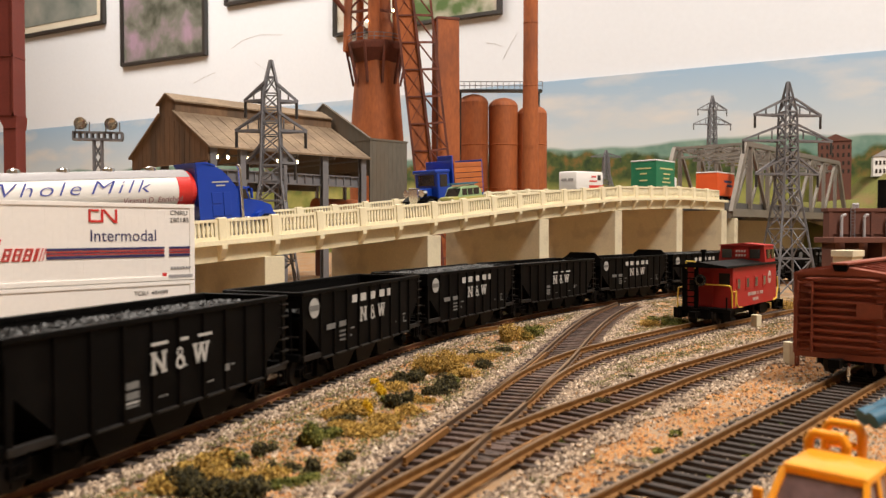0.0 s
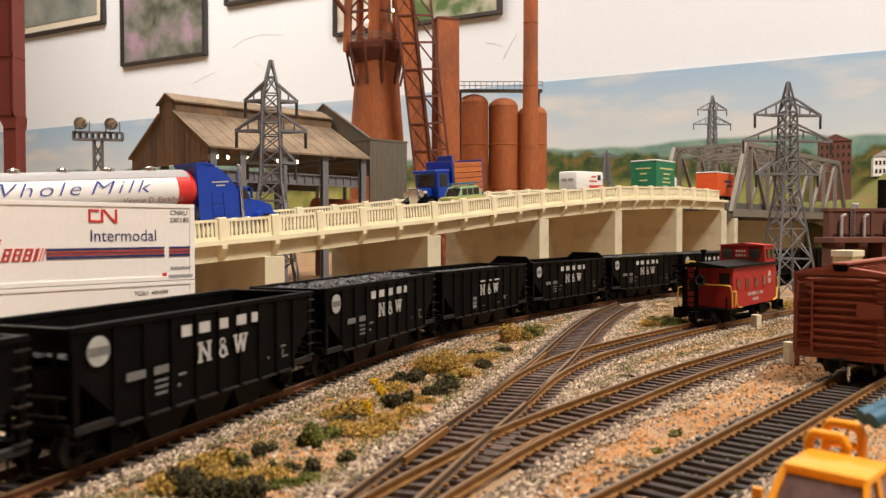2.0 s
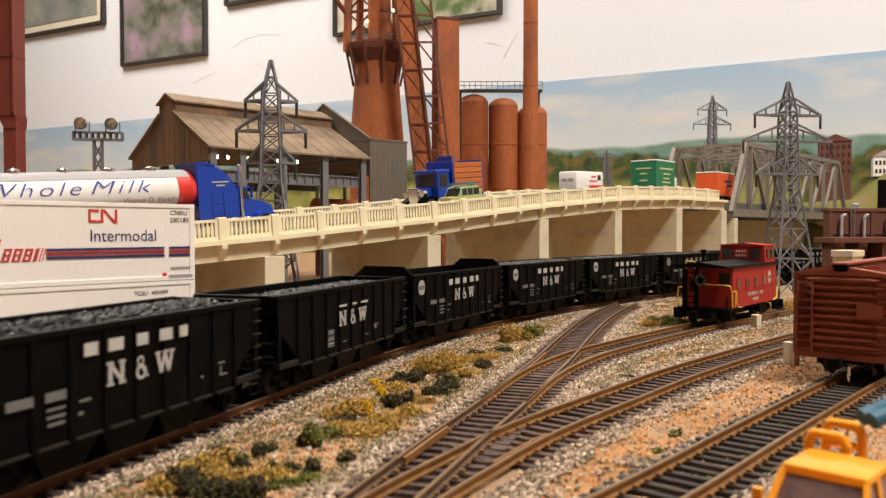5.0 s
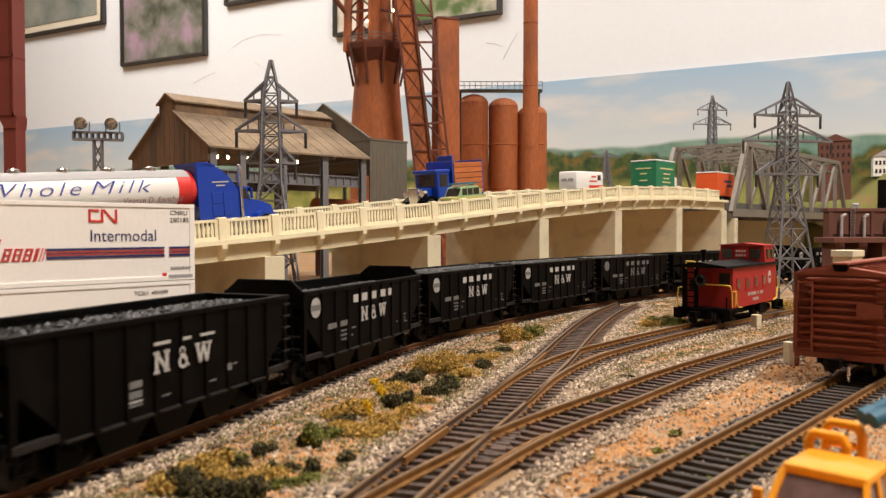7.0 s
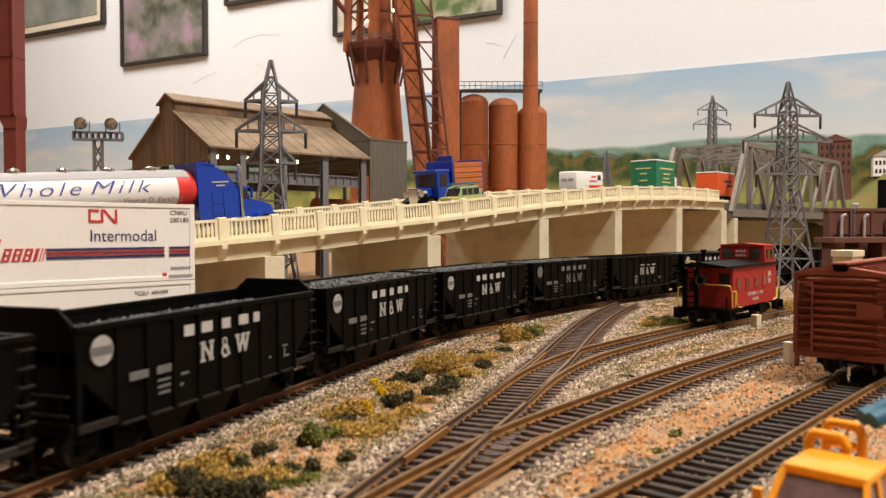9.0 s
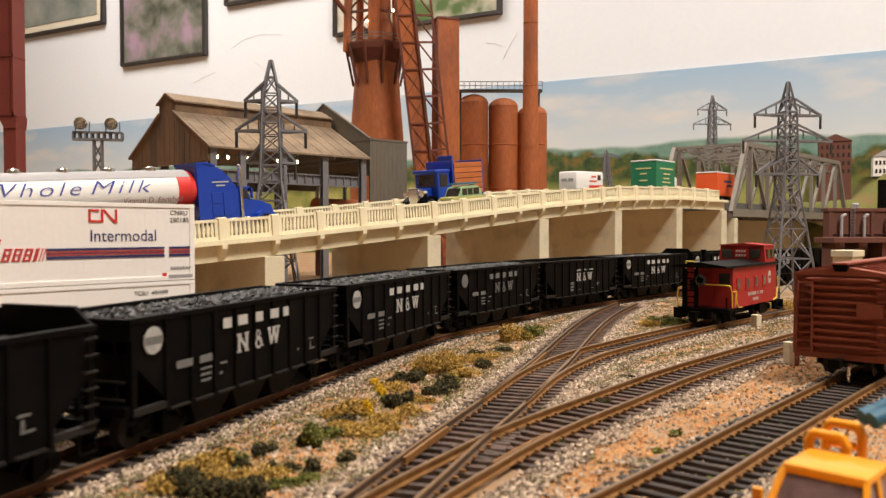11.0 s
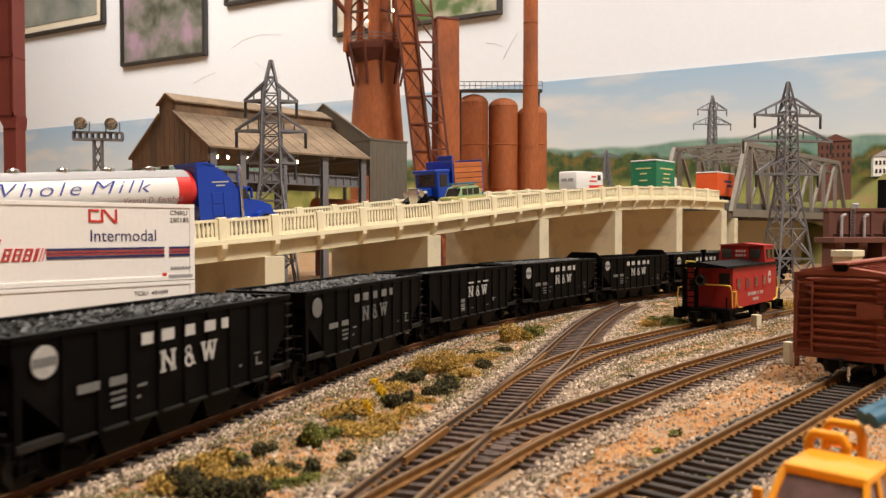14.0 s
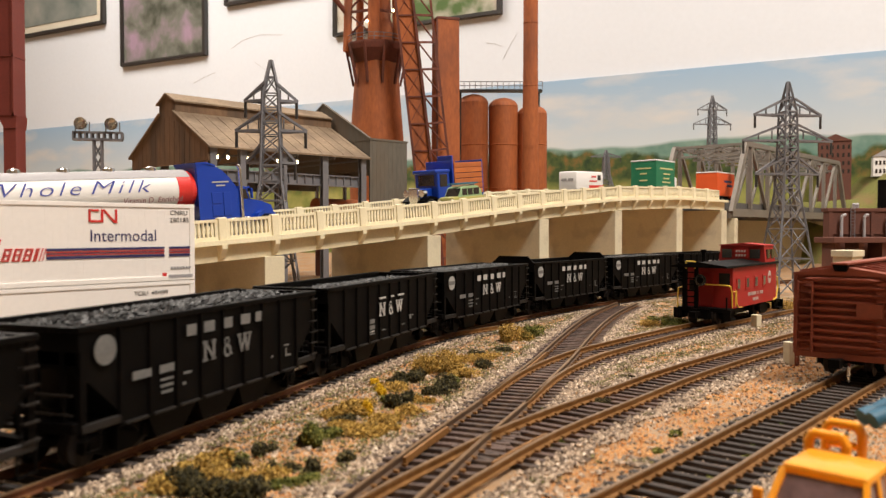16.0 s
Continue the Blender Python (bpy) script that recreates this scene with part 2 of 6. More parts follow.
def plane_panel(x0, x1, z0, z1, off, depth):
    """A slab along the slanting back wall, off mm in front of it."""
    s = Shape()
    k = math.hypot(1, 0.535)
    nx, ny = -0.535 / k, -1 / k
    c = [(x + nx * o, wall_y(x) + ny * o) for o in (off, off + depth) for x in (x0, x1)]
    v = [(*c[i], z) for z in (z0, z1) for i in (0, 1, 3, 2)]
    s.add(v, [(3, 2, 1, 0), (4, 5, 6, 7), (0, 1, 5, 4), (1, 2, 6, 5), (2, 3, 7, 6), (3, 0, 4, 7)])
    return s


solid("wall_north", plane_panel(-2600, 1900, -1000, 2000, -60, 60), M_WALL, "white painted room wall behind the layout", kind="structure")
# Unseen sides added to close the room; kept dark to cut bounce light.
solid("wall_east", Shape().box(1900, 1960, -1500, 1200, -1000, 2000), M_DARKWALL, "unseen brown side wall, dark to cut bounce light", kind="structure")
solid("wall_west", Shape().box(-2660, -2600, -1500, 3400, -1000, 2000), M_DARKWALL, "unseen brown side wall, dark to cut bounce light", kind="structure")
solid("wall_south", Shape().box(-2600, 1900, -1560, -1500, -1000, 2000), M_DARKWALL, "unseen brown wall, dark to cut bounce light", kind="structure")
solid("floor", Shape().box(-2660, 1960, -1560, 3500, -1060, -1000), M_FLOOR, "unseen room floor, dark to cut bounce light", kind="structure")
solid("ceiling", Shape().box(-2660, 1960, -1560, 3500, 2000, 2060), M_CEIL, "unseen pale room ceiling", kind="structure")
# Plain housings added above the lamps, all out of view.
for lx, ly, lz, watts in LAMPS:
    lamp = thing("ceiling_light", "white housing added over an unseen ceiling lamp", "ceiling light", at(lx * 1000, ly * 1000, 1770), "ceiling lights")
    part("housing", Shape().bbox(-170, 170, -570, 570, 5, 230, 4), M_WHITE, lamp)


# ---- painted backdrop ----
def backdrop_material():
    m = bpy.data.materials.new("painted_backdrop")
    m.use_nodes = True
    nt = m.node_tree
    N, L = nt.nodes.new, nt.links.new
    b = nt.nodes["Principled BSDF"]
    b.inputs["Roughness"].default_value = 0.9
    co = N("ShaderNodeTexCoord")
    sep = N("ShaderNodeSeparateXYZ")
    L(co.outputs["Object"], sep.inputs[0])

    def noise_at(scale, detail, sx=1.0, sz=1.0):
        mp = N("ShaderNodeMapping")
        mp.inputs["Scale"].default_value = (sx, sx, sz)
        L(co.outputs["Object"], mp.inputs[0])
        n = N("ShaderNodeTexNoise")
        n.inputs["Scale"].default_value, n.inputs["Detail"].default_value = scale, detail
        L(mp.outputs[0], n.inputs["Vector"])
        return n.outputs[0]

    def op(kind, a, c):
        n = N("ShaderNodeMath")
        n.operation = kind
        for i, q in enumerate((a, c)):
            if isinstance(q, (int, float)):
                n.inputs[i].default_value = q
            else:
                L(q, n.inputs[i])
        return n.outputs[0]

    def ramp(fac, stops):
        n = N("ShaderNodeValToRGB")
        els = n.color_ramp.elements
        for i, (p, c) in enumerate(stops):
            e = els[i] if i < 2 else els.new(p)
            e.position, e.color = p, (*c, 1)
        L(fac, n.inputs[0])
        return n.outputs[0]

    def mix(fac, a, c):
        n = N("ShaderNodeMix")
        n.data_type = "RGBA"
        L(fac, n.inputs["Factor"])
        L(a, n.inputs[6])
        L(c, n.inputs[7])
        return n.outputs[2]

    def step(z, edge, soft):
        n = N("ShaderNodeMapRange")
        L(op("SUBTRACT", edge, z), n.inputs[0])
        n.inputs[1].default_value, n.inputs[2].default_value = -soft, soft
        return n.outputs[0]

    z = sep.outputs[2]
    sky = ramp(op("MULTIPLY", z, 2.35), [(0, (0.56, 0.60, 0.63)), (1, (0.30, 0.44, 0.60)), (0.62, (0.53, 0.58, 0.61)), (0.82, (0.40, 0.50, 0.60))])
    cloud = noise_at(4.5, 6, 1, 3.2)
    cr = N("ShaderNodeMapRange")
    L(cloud, cr.inputs[0])
    cr.inputs[1].default_value, cr.inputs[2].default_value = 0.48, 0.72
    white = ramp(z, [(0, (0.62, 0.60, 0.58)), (1, (0.62, 0.60, 0.58))])
    col = mix(cr.outputs[0], sky, white)
    far = op("ADD", 0.222, op("MULTIPLY", noise_at(2.6, 3, 1, 0.01), 0.075))
    hill = ramp(noise_at(30, 6), [(0.3, (0.10, 0.20, 0.16)), (0.7, (0.22, 0.32, 0.26))])
    col = mix(step(z, far, 0.004), col, hill)
    near = op("ADD", 0.165, op("MULTIPLY", noise_at(9, 9, 1, 0.6), 0.13))
    wood = ramp(noise_at(45, 8), [(0.32, (0.018, 0.04, 0.012)), (0.72, (0.22, 0.11, 0.03)), (0.5, (0.06, 0.085, 0.02)), (0.6, (0.13, 0.10, 0.025))])
    col = mix(step(z, near, 0.006), col, wood)
    field = op("ADD", 0.12, op("MULTIPLY", noise_at(5, 4, 1, 0.3), 0.12))
    grass = ramp(noise_at(22, 6), [(0.3, (0.14, 0.17, 0.03)), (0.7, (0.36, 0.33, 0.10))])
    col = mix(step(z, field, 0.012), col, grass)
    L(col, b.inputs["Base Color"])
    return m


solid("backdrop", plane_panel(-2500, 1850, -30, 422, 0.5, 3), backdrop_material(), "painted sky, hills and autumn woods backdrop panel", kind="structure")

# ---- layout ground ----
def relief(x, y):
    return 0.9 * noise.noise((x / 21, y / 21, 0)) + 0.45 * noise.noise((x / 6, y / 6, 3)) - 1.6


def catmull(points, step=6.0):
    """A smooth line through points, in even steps."""
    p = [Vector((*q, 0)) if len(q) == 2 else Vector(q) for q in points]
    p = [2 * p[0] - p[1]] + p + [2 * p[-1] - p[-2]]
    out = []
    for a, b, c, d in zip(p, p[1:], p[2:], p[3:]):
        n = max(2, int((c - b).length / 2))
        for i in range(n):
            t = i / n
            out.append(0.5 * (2 * b + (c - a) * t + (2 * a - 5 * b + 4 * c - d) * t * t + (3 * b - a - 3 * c + d) * t ** 3))
    out.append(p[-2])
    return resample(out, step)


def resample(line, step):
    res, need = [line[0].copy()], step
    for a, b in zip(line, line[1:]):
        d = (b - a).length
        pos = 0.0
        while d - pos >= need:
            pos += need
            res.append(a.lerp(b, pos / d))
            need = step
        need -= d - pos
    return res


def heading_line(x, y, knots, step=3.0):
    """A line from its headings, in degrees from +y towards +x, at distances along it."""
    out, s = [Vector((x, y, 0))], 0.0
    ks, hs = [k for k, h in knots], [h for k, h in knots]
    while s < ks[-1]:
        a = radians(float(np.interp(s, ks, hs)))
        out.append(out[-1] + Vector((math.sin(a), math.cos(a), 0)) * step)
        s += step
    return out


S0 = -300.0
MAIN = heading_line(-214.7, -118.1, [(0, 18.9), (500, 19.0), (700, 31.0), (900, 41.4), (1100, 47), (1500, 62), (2700, 98)])
TRACK_A = catmull([(-66, 30), (-29, 140), (-9.7, 196), (3.7, 235), (21.5, 284), (34.7, 324), (53, 379), (77.5, 460), (100, 530), (124, 595), (156, 668)], 3)
TRACK_B = catmull([(-62, 80), (-30, 140), (-9.5, 182), (6.0, 210), (28, 246), (63, 292), (115, 357), (215, 466), (330, 590), (520, 790)], 3)
TRACK_C = catmull([(22, 285), (41, 338), (62, 380), (87, 416.5), (159, 503), (259, 610), (420, 780), (560, 930)], 3)
TRACK_D = catmull([(-20, 110), (51, 188.5), (100, 245.5), (152.5, 305.5), (250, 416), (420, 610)], 3)
TRACK_E = catmull([(-420, -1), (-300, 139), (-130, 336), (30, 512)], 3)
LINES = [(MAIN, 45, 330), (TRACK_A, 0, 400), (TRACK_B, 0, 400), (TRACK_C, 0, 400), (TRACK_D, 0, 400)]


def build_ground():
    xs = np.concatenate([np.arange(-2500, -260, 140), np.arange(-260, 420, 5), np.arange(420, 1850, 110)])
    ys = np.concatenate([np.arange(-100, 120, 40), np.arange(120, 760, 5), np.arange(760, 3300, 110)])
    v, f, idx = [], [], {}
    for j, y in enumerate(ys):
        for i, x in enumerate(xs):
            if y <= wall_y(x) + 60:
                idx[i, j] = len(v)
                v.append((x, y, relief(x, y) if -260 <= x < 420 and 120 <= y < 760 else -1.6))
    for (i, j), n in idx.items():
        if (i + 1, j + 1) in idx and (i + 1, j) in idx and (i, j + 1) in idx:
            f.append((n, idx[i + 1, j], idx[i + 1, j + 1], idx[i, j + 1]))
    s = Shape()
    s.v, s.f = v, f
    ob = solid("ground", s, M_SOIL, "sandy orange-brown scenic ground of the model railway", kind="structure", smooth=True)
    solid("benchwork", Shape().box(-2500, 1850, -100, 1100, -90, -20), M_TAN, "wooden layout table under the scenery", "table")
    return ob


build_ground()


# ---- tracks ----
def offset(line, d):
    out = []
    for i, p in enumerate(line):
        a, b = line[max(0, i - 1)], line[min(len(line) - 1, i + 1)]
        t = (b - a).normalized()
        out.append(p + Vector((t.y, -t.x, 0)) * d)
    return out


def sweep(line, profile):
    """A profile of (sideways, up) drawn along a line."""
    s, n = Shape(), len(profile)
    v = []
    for i, p in enumerate(line):
        a, b = line[max(0, i - 1)], line[min(len(line) - 1, i + 1)]
        t = (b - a).normalized()
        r = Vector((t.y, -t.x, 0))
        v += [p + r * u + Vector((0, 0, w)) for u, w in profile]
    f = [(i * n + k, i * n + (k + 1) % n, (i + 1) * n + (k + 1) % n, (i + 1) * n + k) for i in range(len(line) - 1) for k in range(n)]
    f += [tuple(range(n)), tuple(range((len(line) - 1) * n + n - 1, (len(line) - 1) * n - 1, -1))]
    return s.add(v, f)


RAIL_SIDE = [(-1.15, 0), (1.15, 0), (1.1, 0.35), (0.35, 0.6), (0.35, 1.6), (0.62, 1.8), (0.62, 2.3), (-0.62, 2.3), (-0.62, 1.8), (-0.35, 1.6), (-0.35, 0.6), (-1.1, 0.35)]
RAIL_HEAD = [(-0.58, 2.3), (0.58, 2.3), (0.5, 2.52), (-0.5, 2.52)]
TIE_MESH = Shape().bbox(-15, 15, -1.25, 1.25, -1.9, 0, 0.2)
SPIKE = Shape()
for sx in (-9.75, -6.75, 6.75, 9.75):
    SPIKE.box(sx - 0.75, sx + 0.75, -0.7, 0.7, -0.1, 0.75)


def track(name, label, line, material, skip=None, cut=(None, None), iron=None):
    ob = thing(name, label, "railway track", kind="structure")
    for side in (-8.25, 8.25):
        r = part("rail", sweep(offset(line[cut[0]:cut[1]], side), RAIL_SIDE), iron or M_RAIL, ob)
        part("rail_head", sweep(offset(line[cut[0]:cut[1]], side), RAIL_HEAD), M_RAILTOP, r, "worn brown rail head")
    tie, spike = TIE_MESH.mesh("tie", material), SPIKE.mesh("spike", M_RAIL)
    made = 0
    line = resample(line, 6.4)
    for a, b in zip(line, line[1:]):
        t = b - a
        if not (110 < a.y < 780) or (skip and skip(a)):
            continue
        m = at(a.x + random.uniform(-0.4, 0.4), a.y, random.uniform(-0.15, 0.0), -math.degrees(math.atan2(t.x, t.y)) + random.uniform(-1.5, 1.5))
        q = part("tie", tie, material, ob, m=m)
        part("tie_plate", spike, M_RAIL, q)
        made += 1
    return ob


track("main_track", "rust-railed curving main line track", MAIN, M_TIE, iron=M_RAILMAIN)
track("crossover_track", "brown-tied turnout track joining the main line", TRACK_A, M_TIEB, iron=M_RAILOLD)
track("siding_track", "siding track diverging from a turnout", TRACK_B, M_TIEB, lambda p: p.y < 218)
track("caboose_track", "siding track under the red caboose", TRACK_C, M_TIEB, lambda p: p.y < 345)
track("boxcar_track", "straight black-tied siding under the boxcar", TRACK_D, M_TIE)
track("container_track", "straight track under the container car", TRACK_E, M_TIE)


# guard rails, frogs and joiner plates of the two turnouts
def turnout_details(line, i0, i1, label):
    ob = thing("turnout_guard_rail", label, "guard rail")
    part("rail", sweep(line[i0:i1], [(-0.5, 0.2), (0.5, 0.2), (0.5, 2.2), (-0.5, 2.2)]), M_RAIL, ob)


def near_index(line, y):
    return min(range(len(line)), key=lambda i: abs(line[i].y - y))


for ln, side, y0, y1 in ((TRACK_A, -6.6, 212, 250), (TRACK_A, -6.6, 352, 400), (TRACK_B, 6.4, 212, 246), (TRACK_C, 6.4, 372, 408)):
    turnout_details(offset(ln, side), near_index(ln, y0), near_index(ln, y1), "short brown guard rail beside a turnout rail")


# ---- loose ballast ----
STONE = [Vector(p) for p in ((1, 0, 0), (-1, 0, 0), (0, 1, 0), (0, -1, 0), (0, 0, 1), (0, 0, -1))]
STONE_F = [(0, 2, 4), (2, 1, 4), (1, 3, 4), (3, 0, 4), (2, 0, 5), (1, 2, 5), (3, 1, 5), (0, 3, 5)]


def scatter(name, label, places, material, size, m_kind="stuff"):
    """Many small uneven stones in one mesh."""
    rng = np.random.default_rng(7)
    n = len(places)
    base = np.array([tuple(p) for p in STONE])
    r = rng.uniform(size[0], size[1], (n, 1, 1)) * rng.uniform(0.65, 1.35, (n, 6, 1))
    ang = rng.uniform(0, 6.28, n)
    c, s = np.cos(ang)[:, None], np.sin(ang)[:, None]
    tilt = rng.uniform(-0.5, 0.5, (n, 6, 3))
    v = (base[None] + tilt * 0.5) * r
    x, y = v[:, :, 0] * c - v[:, :, 1] * s, v[:, :, 0] * s + v[:, :, 1] * c
    v = np.stack([x, y, v[:, :, 2] * 0.8], 2) + np.array(places)[:, None, :]
    f = (np.array(STONE_F)[None] + (np.arange(n) * 6)[:, None, None]).reshape(-1, 3)
    me = bpy.data.meshes.new(name)
    me.from_pydata((v.reshape(-1, 3) * MM).tolist(), [], f.tolist())
    me.materials.append(material)
    return tagged(new(name, me), label, kind=m_kind)


def build_ballast():
    rng = np.random.default_rng(3)
    lines = [np.array([(p.x, p.y) for p in ln if 120 < p.y < 800]) for ln, _, _ in LINES]
    n = 330000
    x, y = rng.uniform(-150, 380, n), 130 + 620 * rng.uniform(0, 1, n) ** 1.5
    keep = np.abs(x) < 0.62 * y + 8
    x, y = x[keep], y[keep]
    dist = np.full(len(x), 1e9)
    for ln in lines:
        for k in range(0, len(ln), 2):
            dist = np.minimum(dist, np.hypot(x - ln[k, 0], y - ln[k, 1]))
    patch = np.array([noise.noise((a / 26, b / 26, 9)) for a, b in zip(x, y)])
    p_stone = np.where(dist < 13.5, 0.22, np.where(dist < 20 + 5 * patch, 0.95, 0.30 + patch * 0.8))
    strip = x > np.interp(y, lines[2][:, 1], lines[2][:, 0])
    away = [np.full(len(x), 1e9) for _ in lines]
    for d, ln in zip(away, lines):
        for k in range(0, len(ln), 2):
            np.minimum(d, np.hypot(x - ln[k, 0], y - ln[k, 1]), out=d)
    # the bushy strip by the main line: ballast shoulders, bare sand between them
    p_stone = np.where(~strip & (dist >= 24 + 5 * patch), 0.22 + 0.5 * np.maximum(patch, 0), p_stone)
    p_stone = np.where(~strip & (dist < 24 + 5 * patch) & (dist >= 13.5), 0.97, p_stone)
    # an orange band along the boxcar siding, grey stones on the other side of it
    band = strip & (away[4] > 15 + 4 * patch) & (away[2] > 23 + 9 * patch)
    p_stone = np.where(strip & ~band & (dist >= 13.5), 0.9, p_stone)
    p_stone = np.where(band, np.where(patch < 0.45, 0.1, 0.55), p_stone)
    u = rng.uniform(0, 1, len(x))
    stone = u < p_stone
    z = np.array([relief(a, b) for a, b in zip(x, y)])
    rise = np.where(dist < 13.5, -0.75, np.where(dist < 22, 0.25, 0.15))
    clear = dist > 0
    for ln in lines:
        for side in (-8.25, 8.25):
            t = np.gradient(ln, axis=0)
            t /= np.hypot(t[:, 0], t[:, 1])[:, None]
            rl = ln + side * np.stack([t[:, 1], -t[:, 0]], 1)
            for k in range(0, len(rl)):
                clear &= np.hypot(x - rl[k, 0], y - rl[k, 1]) > 2.1
    a = stone & clear
    zz = np.where(dist < 25, -0.9, z) + rise
    scatter("ballast", "loose grey and tan ballast stones", list(zip(x[a], y[a], zz[a])), M_STONE, (0.35, 0.95))
    b = ~stone & (dist > 14) & (rng.uniform(0, 1, len(x)) < 0.75)
    scatter("sand", "fine orange-brown sand grains", list(zip(x[b], y[b], z[b] + 0.1)), M_SAND, (0.2, 0.5))
    turf = np.array([noise.noise((p / 9, q / 9, 31)) for p, q in zip(x, y)])
    c = (turf > np.where(~strip & (dist > 20), -0.12, 0.40)) & (dist > 11) & clear & (rng.uniform(0, 1, len(x)) < np.where(~strip, 0.75, 0.5))
    scatter("turf", "sprinkled brown and green scenic turf", list(zip(x[c], y[c], zz[c] + 0.45)), M_TURF, (0.2, 0.5))


build_ballast()


# ---- bushes ----
def bush(label, x, y, r, h, colours, n=260, leaf=1.1):
    """A clump of coarse foam: many small bent leaves in a few lobes."""
    s = Shape()
    lobes = [(random.uniform(-0.6, 0.6) * r, random.uniform(-0.5, 0.5) * r, random.uniform(0.15, 0.6) * h, random.uniform(0.4, 0.7)) for _ in range(5)]
    for _ in range(n):
        lx, ly, lz, k = random.choice(lobes)
        d = Vector((random.gauss(0, 1), random.gauss(0, 1), random.gauss(0, 1))).normalized() * random.uniform(0.55, 1.0)
        c = Vector((lx + d.x * r * k, ly + d.y * r * k, max(-0.6, lz + d.z * h * k * 0.8)))
        e = [Vector((random.gauss(0, 1), random.gauss(0, 1), random.gauss(0, 1))) * leaf * 0.6 for _ in range(4)]
        s.add([c + e[0], c + e[1], c + e[2], c + e[3]], [(0, 1, 2), (0, 2, 3), (0, 3, 1), (1, 3, 2)])
    return solid("bush", s, colours, label, "bush", at(x, y, relief(x, y)), group="trackside bushes")


OCHRE = pebble_mat("ochre_foam", [(0, (0.12, 0.07, 0.016)), (1, (0.62, 0.40, 0.10)), (0.5, (0.38, 0.235, 0.05))])
OLIVE = pebble_mat("olive_foam", [(0, (0.014, 0.013, 0.006)), (1, (0.17, 0.135, 0.045)), (0.6, (0.05, 0.043, 0.018))])
LEAF = pebble_mat("green_foam", [(0, (0.035, 0.042, 0.009)), (1, (0.32, 0.30, 0.07)), (0.5, (0.13, 0.14, 0.028))])
GOLD = pebble_mat("gold_foam", [(0, (0.55, 0.30, 0.01)), (1, (0.85, 0.60, 0.03))])
